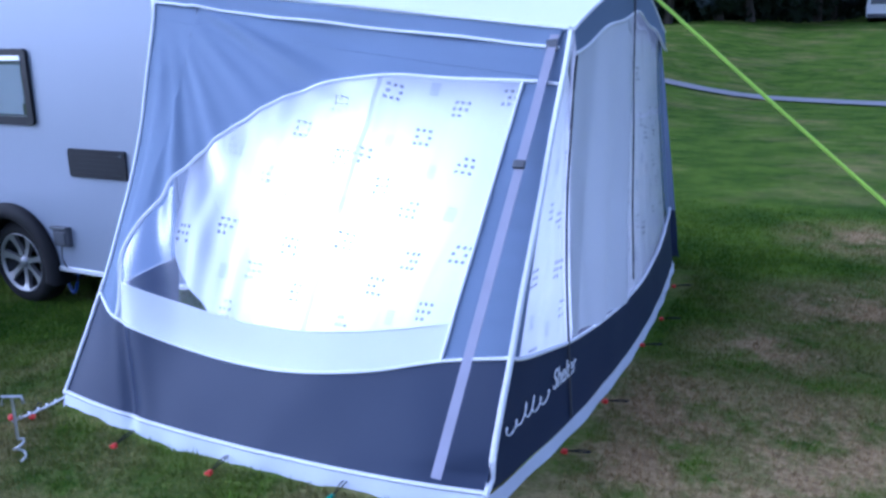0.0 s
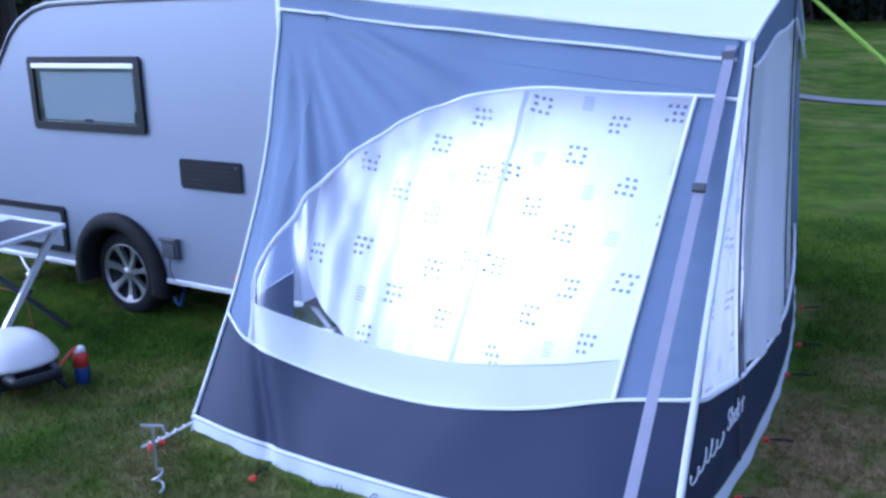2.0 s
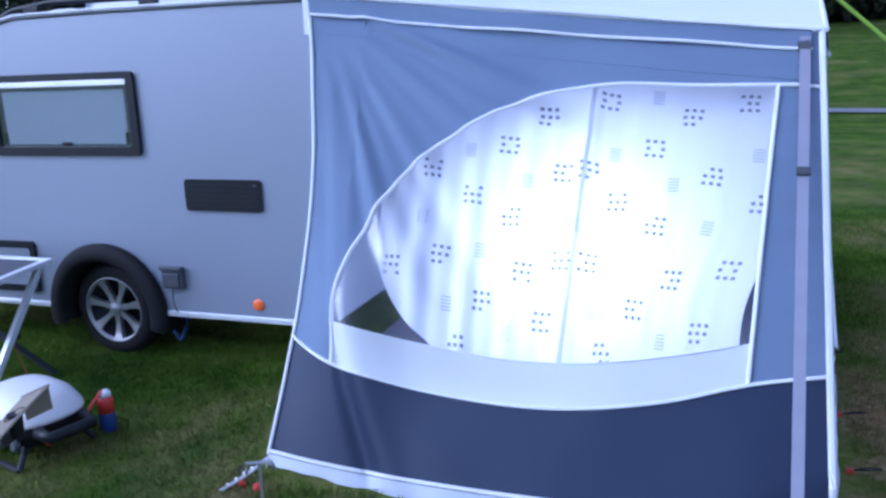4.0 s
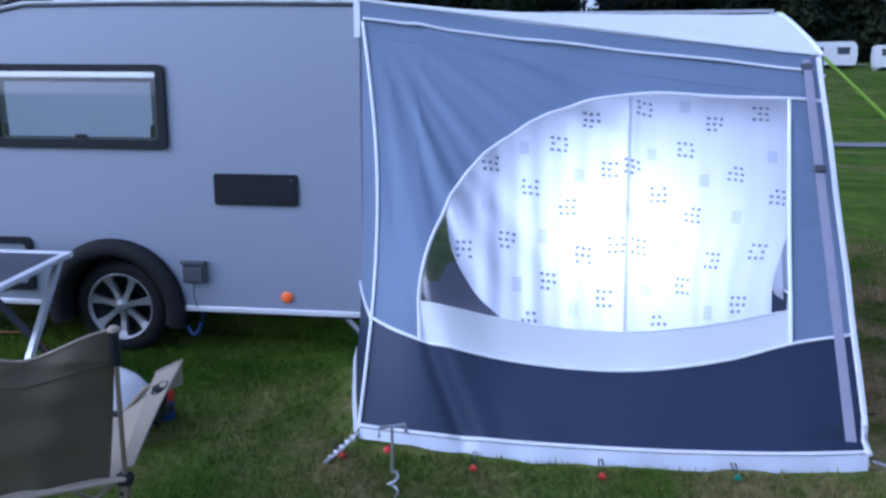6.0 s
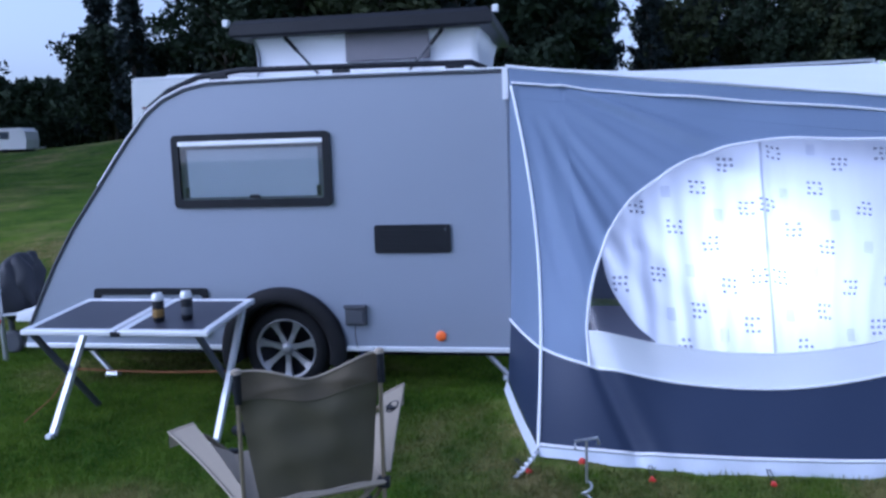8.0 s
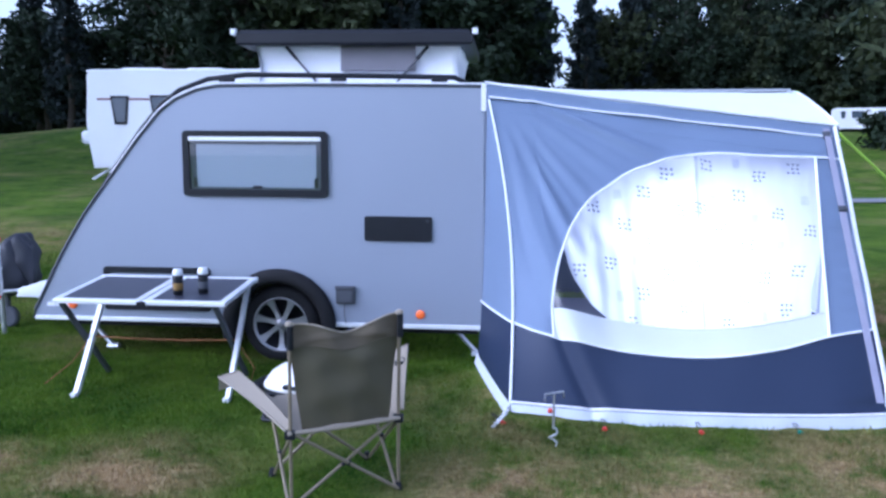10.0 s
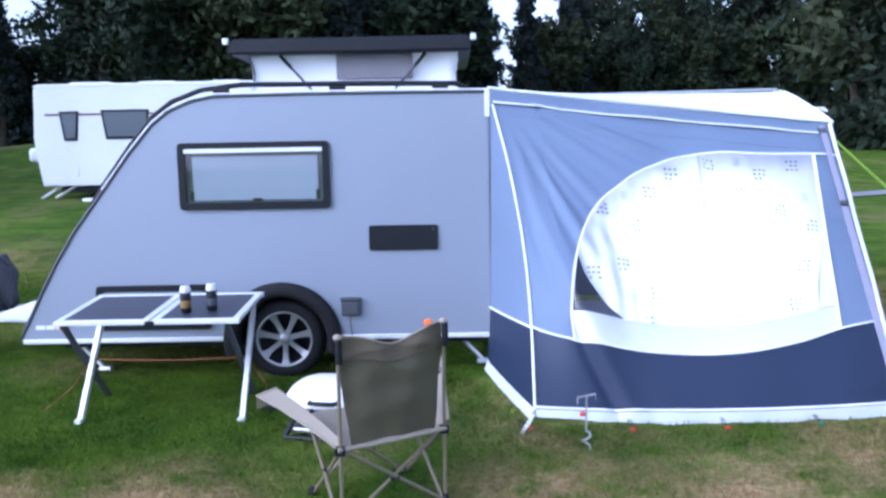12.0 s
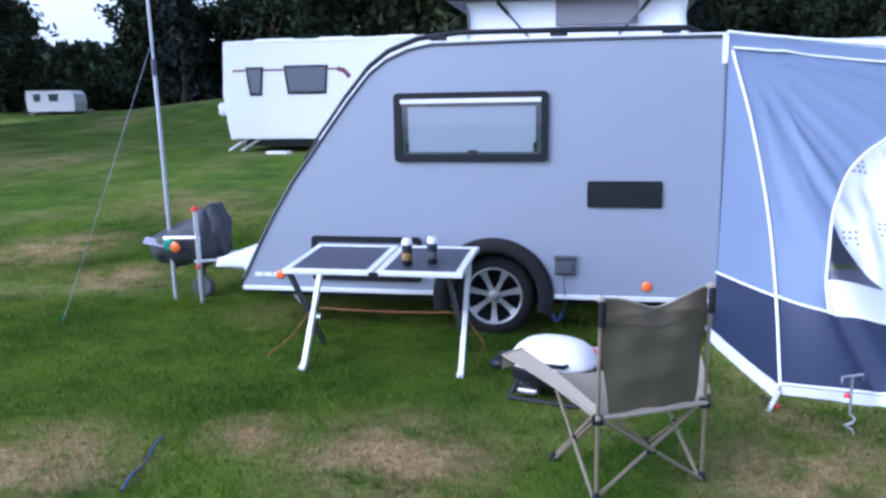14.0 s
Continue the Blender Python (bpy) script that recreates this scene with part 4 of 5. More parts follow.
def camping_chair():
    BL, BR = Vector((-0.785, -2.445, 0)), Vector((-0.335, -2.172, 0))
    side = (BR - BL)
    sn = side.normalized()
    fwd = Vector((-side.y, side.x, 0)).normalized() * 0.42
    fn = fwd.normalized()
    FL, FR = BL + fwd + sn * 0.02, BR + fwd
    up = lambda p, z: p + Vector((0, 0, z))
    ch = thing("camping_chair", "olive and taupe folding camping chair with sagging canvas back", "chair", (BL + FR) / 2)
    tl, tr = up(BL, 0.862) - fn * 0.01, up(BR, 0.872) - fn * 0.01
    seat = {"BL": up(BL, 0.372), "BR": up(BR, 0.368), "FL": up(FL, 0.42), "FR": up(FR, 0.42)}
    for a, b in ((seat["BL"], BR), (seat["BR"], BL), (seat["FL"], FR), (seat["FR"], FL), (seat["BL"], FL), (seat["FL"], BL), (seat["BR"], FR), (seat["FR"], BR)):
        off = (b - a).cross(Vector((0, 0, 1))).normalized() * 0.01
        part("cross_leg", tube([a + off, up(b, 0.01) + off], 0.0085, 8), POST, ch)
        mid = a.lerp(up(b, 0.01), 0.52) + off * 0.5
        part("rivet", lathe([(0.004, -0.014), (0.011, -0.01), (0.011, 0.01), (0.004, 0.014)], 8, Matrix.Translation(mid) @ pose(0, 0, 0, 90)), BLACK, ch)
    for p, t in ((BL, tl), (BR, tr)):
        part("back_post", tube([up(p, 0.02), up(p, 0.37), t], 0.0085, 8), POST, ch)
    for p in (BL, BR, FL, FR):
        part("foot", lathe([(0.016, 0), (0.02, 0.008), (0.015, 0.03), (0.011, 0.045)], 12, Matrix.Translation(p)), BLACK, ch)
        part("joint", box(-0.024, 0.024, -0.017, 0.017, -0.02, 0.02, 0.006, m=Matrix.Translation(up(p, 0.36 if p in (BL, BR) else 0.41))), BLACK, ch)
    def back(u, v):
        # the canvas narrows towards the seat and hangs slack between the posts
        inset = 0.11 * (1 - v) ** 1.4 * smooth01(1.0, 0.7, v)
        w = lerp(inset, 1 - inset * 0.8, u)
        p = seat["BL"].lerp(seat["BR"], w).lerp(tl.lerp(tr, w), v)
        slack = math.sin(math.pi * u)
        p -= fn * (0.05 * slack * math.sin(math.pi * min(1, v * 0.8 + 0.15)) - 0.012)
        p.z += -0.062 * math.exp(-(((u - 0.52) / 0.24) ** 2)) * smooth01(0.55, 1.0, v) + 0.01 * (1 - v) * slack
        ruck = 0.009 * math.sin(u * 13 + 4 * v) * math.sin(v * 7 + 1) + 0.012 * noise.noise((u * 4, v * 5, 1)) + 0.006 * math.exp(-(((v - 0.99 + 0.42 * abs(u - 0.5)) / 0.03) ** 2))
        return p - fn * ruck
    sheet(back, linspace(0.0, 1.0, 34), 0.0, 0.79, 22, "backrest", OLIVE, ch, "olive canvas backrest")
    sheet(back, linspace(0.0, 1.0, 34), 0.79, 1.0, 10, "backrest_top", OLIVE_TOP, ch, "faded brown-olive canvas top sleeve")
    part("hem", tube([back(u, 0.79) - fn * 0.003 for u in linspace(0.02, 0.98, 30)], 0.0028, 5), OLIVE, ch)
    part("top_piping", tube([back(u, 1.0) for u in linspace(0.0, 1.0, 30)], 0.005, 6), TAUPE, ch)
    for p, t in ((seat["BL"], tl), (seat["BR"], tr)):
        part("post_sleeve", tube([p.lerp(t, 0.78) - fn * 0.012, p.lerp(t, 0.9) - fn * 0.013, p.lerp(t, 1.0) - fn * 0.012], 0.015, 8), BLACK, ch, "black post sleeve")
        part("post_cap", lathe([(0.012, -0.01), (0.02, 0.0), (0.018, 0.012), (0.008, 0.018)], 10, Matrix.Translation(t)), TAUPE, ch)
    def seat_f(u, v):
        p = seat["BL"].lerp(seat["BR"], u).lerp(seat["FL"].lerp(seat["FR"], u), v)
        p.z -= 0.06 * math.sin(math.pi * u) * math.sin(math.pi * min(1, v * 0.9 + 0.02))
        return p
    sheet(seat_f, linspace(0, 1, 14), 0.0, 1.0, 12, "seat", TAUPE, ch, "taupe canvas seat")
    part("seat_piping", tube([seat_f(u, 0.0) - fn * 0.012 + Vector((0, 0, -0.002)) for u in linspace(-0.03, 1.03, 14)], 0.011, 6), TAUPE, ch, "pale seat edge")
    for s, b0, front in ((-1, seat["BL"], FL), (1, seat["BR"], FR)):
        out = sn * s
        tip = up(front, 0.548) + out * 0.17
        # the canvas side panel under the arm, from the seat's edge up to the front of the arm
        def panel(u, v, b=b0, f=front, o=out, t=tip):
            foot_p = b.lerp(up(f, 0.42), u)
            top_p = (b + Vector((0, 0, 0.02))).lerp(t, u)
            return foot_p.lerp(top_p, v) + o * 0.02 * math.sin(math.pi * v) * u
        sheet(panel, linspace(0, 1, 10), 0.0, 0.97, 6, "side_panel", TAUPE, ch, "taupe canvas side panel")
        def arm(u, v, b=b0, o=out, t=tip):
            p = (b + Vector((0, 0, 0.03))).lerp(t, u)
            return p + o * (0.035 + 0.06 * u) * (v - 0.35) + Vector((0, 0, (-0.02 if s < 0 else 0.035 * u) * v + 0.012 * math.sin(math.pi * u)))
        sheet(arm, linspace(0, 1.06, 14), 0.0, 1.0, 6, "armrest", TAUPE, ch, "taupe canvas armrest")
        part("arm_piping", tube([arm(u, 1.0) for u in linspace(0, 1.06, 14)] + [arm(1.06, v) for v in (0.7, 0.4, 0.0)], 0.006, 6), TAUPE, ch)
        part("arm_post", tube([up(front, 0.40), up(front, 0.5) + out * 0.1, arm(0.97, 0.3) - Vector((0, 0, 0.008))], 0.009, 8), POST, ch)
        flap = lambda u, v, a=arm, o=out: a(1.06, u) + fn * 0.012 * v + Vector((0, 0, -(0.07 if o.dot(sn) < 0 else 0.1) * v))
        sheet(flap, linspace(0, 1, 4), 0.0, 1.0, 4, "arm_flap", TAUPE, ch, "taupe canvas armrest end")
        if s > 0:
            c, e = arm(0.78, 0.55), arm(0.9, 0.55)
            across = (arm(0.8, 0.9) - arm(0.8, 0.2)).normalized()
            along = (e - c).normalized()
            n = along.cross(across).normalized()
            ring = [c + along * 0.035 * math.cos(k * 0.3927) + across * 0.028 * math.sin(k * 0.3927) for k in range(17)]
            part("cup_ring", tube([p + n * 0.004 for p in ring], 0.006, 6), BLACK, ch, "black cup holder rim")
            m = Matrix.Translation(c - Vector((0, 0, 0.085)))
            part("cup_holder", lathe([(0.024, 0.0), (0.027, 0.085), (0.026, 0.088), (0.003, 0.087)], 14, m), BLACK, ch, "black mesh cup holder")


def barbecue():
    c, turn = Vector((-1.04, -1.16, 0)), -14
    b = thing("gas_barbecue", "small portable gas barbecue with closed white lid on the grass", "barbecue", c)
    m = Matrix.Translation(c) @ pose(0, 0, 0, 0, 0, turn)
    def dome(profile, n=36, p=3.0):
        bm = bmesh.new()
        rings = []
        for rx, ry, z in profile:
            ring = []
            for k in range(n):
                a = 2 * math.pi * k / n
                cx, cy = math.cos(a), math.sin(a)
                q = (abs(cx) ** p + abs(cy) ** p) ** (-1 / p)
                ring.append(bm.verts.new((rx * cx * q, ry * cy * q, z)))
            rings.append(ring)
        for r0, r1 in zip(rings, rings[1:]):
            for j in range(n):
                bm.faces.new((r0[j], r0[(j + 1) % n], r1[(j + 1) % n], r1[j]))
        bm.faces.new(rings[0][::-1]), bm.faces.new(rings[-1])
        bmesh.ops.transform(bm, matrix=m, verts=bm.verts)
        return bm
    part("firebox", dome([(0.12, 0.1, 0.055), (0.19, 0.15, 0.085), (0.235, 0.185, 0.13), (0.245, 0.195, 0.18), (0.24, 0.19, 0.198)]), BLACK, b, "black cast firebox", True)
    part("lid", dome([(0.25, 0.205, 0.195), (0.255, 0.21, 0.205), (0.25, 0.205, 0.22), (0.232, 0.19, 0.248), (0.205, 0.165, 0.285), (0.165, 0.13, 0.312), (0.115, 0.09, 0.329), (0.05, 0.04, 0.336)], p=2.6), LID, b, "white enamelled domed lid", True)
    part("lid_handle", tube([m @ Vector(p) for p in ((-0.03, -0.19, 0.235), (-0.025, -0.235, 0.24), (0.125, -0.23, 0.24), (0.13, -0.185, 0.235))], 0.013, 8), BLACK, b, "black bar handle", True)
    for s in (-1, 1):
        part("side_handle", tube([m @ Vector(p) for p in ((s * 0.25, -0.11, 0.18), (s * 0.33, -0.10, 0.165), (s * 0.34, 0.1, 0.165), (s * 0.25, 0.11, 0.18))], 0.03, 8), BLACK, b, "black carrying handle", True)
        part("stand", tube([m @ Vector(p) for p in ((s * 0.2, -0.19, 0.015), (s * 0.17, -0.13, 0.1), (s * 0.17, 0.13, 0.1), (s * 0.2, 0.19, 0.015))], 0.015, 8), BLACK, b)
    part("stand_bar", tube([m @ Vector((-0.2, -0.19, 0.015)), m @ Vector((0.2, -0.19, 0.015))], 0.015, 8), BLACK, b)
    part("drip_tray", box(-0.19, -0.05, -0.15, 0.05, 0.03, 0.062, 0.012, m=m), STEEL, b, "bright drip tray")
    part("control_knob", lathe([(0.026, 0), (0.026, 0.014), (0.02, 0.026)], 14, m @ pose(0.17, -0.165, 0.12, 80)), DARK_GREY, b)
    part("valve", tube([m @ Vector((0.255, -0.08, 0.15)), m @ Vector((0.30, -0.09, 0.14))], 0.02, 10), RED, b)
    part("hose", tube([m @ Vector((0.30, -0.09, 0.14)), Vector((-0.80, -1.10, 0.13)), Vector((-0.80, -0.99, 0.2)), Vector((-0.815, -0.93, 0.215))], 0.008, 6), RED, b, "red gas hose")
    g = thing("gas_cartridge", "small blue and red gas cartridge with white cap", "gas canister", (-0.81, -0.92, 0))
    gm = Matrix.Translation((-0.81, -0.92, 0.002))
    part("body", lathe([(0.036, 0), (0.04, 0.006), (0.04, 0.1), (0.0395, 0.101)], 20, gm), BLUE, g, "", True)
    part("upper_body", lathe([(0.04, 0.1005), (0.04, 0.16), (0.03, 0.182)], 20, gm), RED, g, "red upper half", True)
    part("cap", lathe([(0.03, 0.18), (0.031, 0.2), (0.022, 0.212), (0.006, 0.214)], 16, gm), PIPING, g, "white cap", True)


def pegs():
    spots = [(0.14, -1.21, 35, RED), (0.75, -1.25, 0, RED), (1.3, -1.25, 0, RED), (1.87, -1.19, 0, GREEN), (2.55, -1.11, -45, RED), (2.62, -0.48, -90, RED), (2.65, 0.09, -90, RED),
             (2.65, 0.93, -90, RED), (2.66, 1.44, -90, RED), (2.6, 2.2, -90, RED)]
    for x, y, turn, mat in spots:
        p = thing("tent_peg", "red-topped tent peg with elastic loop at the awning hem" if mat is RED else "green-topped tent peg with elastic loop at the hem", "tent peg", (x, y, 0), "awning pegs")
        m = Matrix.Translation((x, y, 0)) @ pose(0, 0, 0, 0, 0, turn)
        part("pin", tube([m @ Vector((0, 0.0, -0.08)), m @ Vector((0, -0.03, 0.03))], 0.004, 6), STEEL, p)
        part("hook", merge(box(-0.01, 0.01, -0.042, -0.018, 0.012, 0.034, 0.005, m=m), box(-0.017, 0.017, -0.046, -0.036, 0.018, 0.028, 0.003, m=m)), mat, p)
        part("loop", tube([m @ Vector(q) for q in ((-0.006, 0.085, 0.045), (-0.01, 0.04, 0.04), (0, -0.028, 0.026), (0.01, 0.04, 0.04), (0.006, 0.085, 0.045))], 0.003, 6), BLACK, p, "black elastic loop")
    for (a, b) in (((0.2, -1.085, 0.07), (0.1, -1.31, 0.02)), ((2.47, -1.06, 0.06), (2.86, -1.28, 0.02))):
        a, b = Vector(a), Vector(b)
        c = thing("ladder_strap", "pale ladder strap pegged out from the awning corner", "strap", b, "corner straps")
        part("band", tube([a.lerp(b, k / 6) + Vector((0, 0, -0.008 * math.sin(k * 0.52))) for k in range(7)], 0.01, flat=(0.022, 0.005)), STEEL, c)
        for k in range(1, 6):
            part("rung", box(-0.012, 0.012, -0.004, 0.004, -0.004, 0.006, 0.001, m=Matrix.Translation(a.lerp(b, k / 6)) @ pose(0, 0, 0, 0, 0, math.degrees(math.atan2(b.y - a.y, b.x - a.x)) + 90)), PIPING, c)


def corkscrew():
    x, y = 0.44, -1.515
    c = thing("ground_anchor", "bright steel corkscrew ground anchor standing in the lawn", "ground anchor", (x, y, 0))
    pts = [(x + 0.022 * math.cos(k * 0.55) * (1 if k < 26 else 0), y + 0.022 * math.sin(k * 0.55) * (1 if k < 26 else 0), -0.06 + k * 0.0062) for k in range(27)]
    part("spiral", tube(pts, 0.006, 8), STEEL, c, "", True)
    part("shank", tube([(x, y, 0.10), (x, y, 0.295)], 0.006, 8), STEEL, c)
    part("handle", tube([(x - 0.05, y - 0.015, 0.258), (x - 0.05, y - 0.01, 0.295), (x + 0.05, y + 0.01, 0.308), (x + 0.055, y + 0.012, 0.275)], 0.007, 8), STEEL, c, "", True)
    part("tag", lathe([(0.014, 0), (0.016, 0.01), (0.01, 0.022)], 10, Matrix.Translation((x - 0.02, y, 0.19))), RED, c)


folding_table()
drinks_can(-1.97, -0.84, 0)
drinks_can(-1.82, -0.79, 1)
camping_chair()
barbecue()
pegs()
corkscrew()

# guy rope of the gable
guy = thing("guy_rope", "lime green guy rope running from the gable to a peg", "rope", (4.875, 1.1, 0))
gp = [Vector((2.465, 0.92, 2.085)).lerp(Vector((4.875, 1.1, 0.02)), k / 16) - Vector((0, 0, 0.015 * math.sin(math.pi * k / 16))) for k in range(17)]
part("cord", tube(gp, 0.011, 6), LIME, guy)
part("runner", box(-0.02, 0.02, -0.008, 0.008, -0.03, 0.03, 0.004, m=Matrix.Translation(gp[13])), BLACK, guy)
part("peg", tube([(4.86, 1.1, 0.06), (4.93, 1.11, -0.1)], 0.006, 6), STEEL, guy)
part("knot", lathe([(0.008, -0.02), (0.02, -0.008), (0.02, 0.012), (0.008, 0.022)], 8, Matrix.Translation((2.465, 0.92, 2.085))), LIME, guy)

hose = thing("blue_hose", "thin blue hose lying in the grass", "hose", (-2.7, -2.45, 0))
part("tube", tube([(-2.8 - 0.014 * k, -2.7 + 0.058 * k, 0.012 + 0.012 * math.sin(k)) for k in range(11)], 0.006, 6), BLUE, hose, "", True)
cable = thing("blue_cable", "blue cable looped behind the caravan wheel", "cable", (-1.1, 0.15, 0.1))
part("loop", tube([(-1.17 + 0.16 * k / 10, 0.06, 0.31 - 0.19 * math.sin(math.pi * k / 10)) for k in range(11)], 0.012, 6), BLUE, cable, "", True)


def hitch_kit():
    b = thing("covered_drawbar", "dark grey cloth cover strapped over the caravan hitch", "cover", (-4.5, 1.0, 0.3))
    def bag(u, v):
        a, e = 2 * math.pi * u, math.pi * (v - 0.5)
        cx, cz = math.cos(e), math.sin(e)
        x = -4.44 + 0.34 * math.copysign(abs(math.cos(a)) ** 0.6, math.cos(a)) * cx**0.5
        y = 0.98 + 0.26 * math.copysign(abs(math.sin(a)) ** 0.6, math.sin(a)) * cx**0.5
        peak = 0.20 * math.exp(-(((x + 4.16) / 0.13) ** 2)) + 0.12 * smooth01(-4.8, -4.3, x)
        z = 0.47 + (0.17 if cz < 0 else 0.12 + peak) * math.copysign(abs(cz) ** 0.7, cz)
        d = 0.035 * noise.noise((x * 7, y * 7, z * 7)) + 0.012 * noise.noise((x * 22, y * 22, z * 22))
        return Vector((x + d, y + d, z + d))
    sheet(bag, linspace(0, 1, 60), 0.0, 1.0, 24, "cloth", COVER, b)
    def fold_over(u, v):
        w = 0.075 * math.sin(math.pi * min(1, v + 0.12)) + 0.02
        p = Vector((lerp(-4.17, -4.06, v), 0.86, lerp(0.81, 0.42, v))) + Vector((w * math.cos(6.2832 * u), 0.7 * w * math.sin(6.2832 * u), 0.03 * math.cos(6.2832 * u)))
        return p + Vector((1, 1, 0)) * 0.02 * noise.noise(p * 9)
    sheet(fold_over, linspace(0, 1, 20), 0.0, 1.0, 12, "flap", COVER, b)
    part("label_panel", box(-0.12, 0.12, -0.006, 0.006, -0.035, 0.035, 0.004, m=Matrix.Translation((-4.64, 0.735, 0.52)) @ pose(0, 0, 0, -35, 8, 0)), STRAP, b, "pale grey printed panel")
    st = thing("drawbar_stand", "galvanised steel post stand beside the caravan hitch", "stand", (-4.3, 0.72, 0))
    part("post", tube([(-4.19, 0.66, 0.0), (-4.21, 0.66, 0.82)], 0.021, 10), STEEL, st)
    part("cross_bar", tube([(-4.52, 0.66, 0.57), (-4.18, 0.66, 0.58)], 0.018, 8), STEEL, st)
    part("cross_bar", tube([(-4.24, 0.65, 0.37), (-4.02, 0.72, 0.38)], 0.016, 8), STEEL, st)
    part("top_cap", lathe([(0.03, 0), (0.034, 0.02), (0.02, 0.045)], 10, Matrix.Translation((-4.21, 0.66, 0.81))), RED, st, "red plastic cap")
    part("lower_knob", lathe([(0.016, 0), (0.02, 0.02), (0.01, 0.03)], 10, pose(-4.19, 0.63, 0.33, 90)), RED, st)
    part("lamp_disc", lathe([(0.04, 0), (0.045, 0.015), (0.03, 0.025), (0.01, 0.03)], 20, pose(-4.40, 0.64, 0.50, 90)), ORANGE, st, "round orange lamp")
    part("lamp_disc", lathe([(0.05, 0), (0.055, 0.015), (0.035, 0.025)], 20, pose(-4.46, 0.65, 0.52, 90)), GREEN, st, "round green lamp")
    DULL = material("dull_grey_tube", (0.42, 0.44, 0.48), 0.45, 0.3, 30, 0.12, 0.04, 200)
    mast = thing("mast", "slim grey aluminium mast leaning beside the hitch", "mast", (-4.55, 0.78, 0))
    a, t = Vector((-4.515, 0.78, 0.0)), Vector((-4.605, 0.78, 3.5))
    part("lower_tube", tube([a, a.lerp(t, 0.58)], 0.017, 10), DULL, mast)
    part("upper_tube", tube([a.lerp(t, 0.56), t], 0.013, 10), DULL, mast)
    part("collar", tube([a.lerp(t, 0.56), a.lerp(t, 0.6)], 0.022, 10), DARK_GREY, mast)
    g = thing("mast_guy_rope", "thin pale guy rope from the mast to the lawn", "rope", (-5.0, -0.1, 0))
    part("cord", tube([a.lerp(t, 0.64), Vector((-5.0, -0.1, 0.02))], 0.0025, 6), STRAP, g)
    part("peg", tube([(-5.0, -0.1, 0.05), (-5.02, -0.13, -0.08)], 0.007, 6), GREEN, g)


hitch_kit()

sheet_thing = thing("groundsheet", "dark slate groundsheet on the floor inside the awning", "groundsheet", (1.3, 0.9, 0))
part("cloth", merge(box(0.19, 2.4, -0.85, 2.7, 0.03, 0.045, 0.004), box(0.01, 0.195, 0.0, 1.95, 0.03, 0.045, 0.004)), material("slate_groundsheet", (0.13, 0.125, 0.17), 0.7, 0, 12, 0.15, 0.1, 300), sheet_thing)

# ---- distance ----
ASPHALT = material("grey_asphalt", (0.24, 0.24, 0.26), 0.85, 0, 6, 0.15, 0.15, 40)
BARK = material("dark_bark", (0.06, 0.05, 0.04), 0.9, 0, 12, 0.3, 0.5, 30)
LEAF = material("dark_green_leaves", (0.022, 0.033, 0.019), 0.8, 0, 1.5, 0.3, 0.0, 8, spec=0.15, per_piece=0.35)
LEAF_WARM = material("mid_green_leaves", (0.037, 0.047, 0.022), 0.8, 0, 1.5, 0.3, 0.0, 8, spec=0.15, per_piece=0.35)
NEEDLE = material("blue_green_needles", (0.024, 0.033, 0.033), 0.8, 0, 1.5, 0.3, 0.0, 8, spec=0.15, per_piece=0.4)
DARK_GLASS = material("dark_window_glass", (0.08, 0.10, 0.13), 0.12, 0, 10, 0.1, 0.0, 50)


def path_strip():
    mid = [(-45, 34.5), (-33, 33.2), (-22, 33.0), (-12, 29.5), (-5, 26), (0, 23.8), (5, 21.5), (11, 20.4), (18, 24.3), (26, 29), (36, 34)]
    fy = curve_of(mid)
    verts, faces = [], []
    xs = linspace(-45, 36, 80)
    for x in xs:
        for o in (-1.1, 0.0, 1.1):
            y = fy(x) + o * 0.8
            verts.append((x, y, height(x, y) + 0.045))
    for i in range(len(xs) - 1):
        faces += [(i * 3 + k, i * 3 + 3 + k, i * 3 + 4 + k, i * 3 + 1 + k) for k in range(2)]
    tagged(mesh("path", verts, faces, ASPHALT), "narrow grey asphalt path across the lawn", "path", kind="structure")


path_strip()


def leaves(rng, centres, per, size, spread):
    """Many small leaf blades round the given clump centres, as arrays of corners and faces."""
    c = np.repeat(np.array(centres), per, axis=0)
    n = len(c)
    d = rng.normal(size=(n, 3))
    d /= np.linalg.norm(d, axis=1)[:, None]
    p = c + d * (rng.random((n, 1)) ** 0.5) * spread
    a = rng.normal(size=(n, 3))
    a /= np.linalg.norm(a, axis=1)[:, None]
    b = np.cross(a, rng.normal(size=(n, 3)))
    b /= np.linalg.norm(b, axis=1)[:, None]
    s = size * (0.6 + 0.8 * rng.random((n, 1)))
    v = np.stack([p - a * s, p + b * s * 0.45, p + a * s, p - b * s * 0.45], axis=1).reshape(-1, 3)
    return v, np.arange(n * 4).reshape(-1, 4)


def array_mesh(name, v, f, mat, parent=None, label=""):
    me = bpy.data.meshes.new(name)
    me.from_pydata(v.tolist(), [], f.tolist())
    me.materials.append(mat)
    ob = new(name, me)
    if parent:
        ob.parent = parent
    if label:
        ob["label"] = label
    return ob


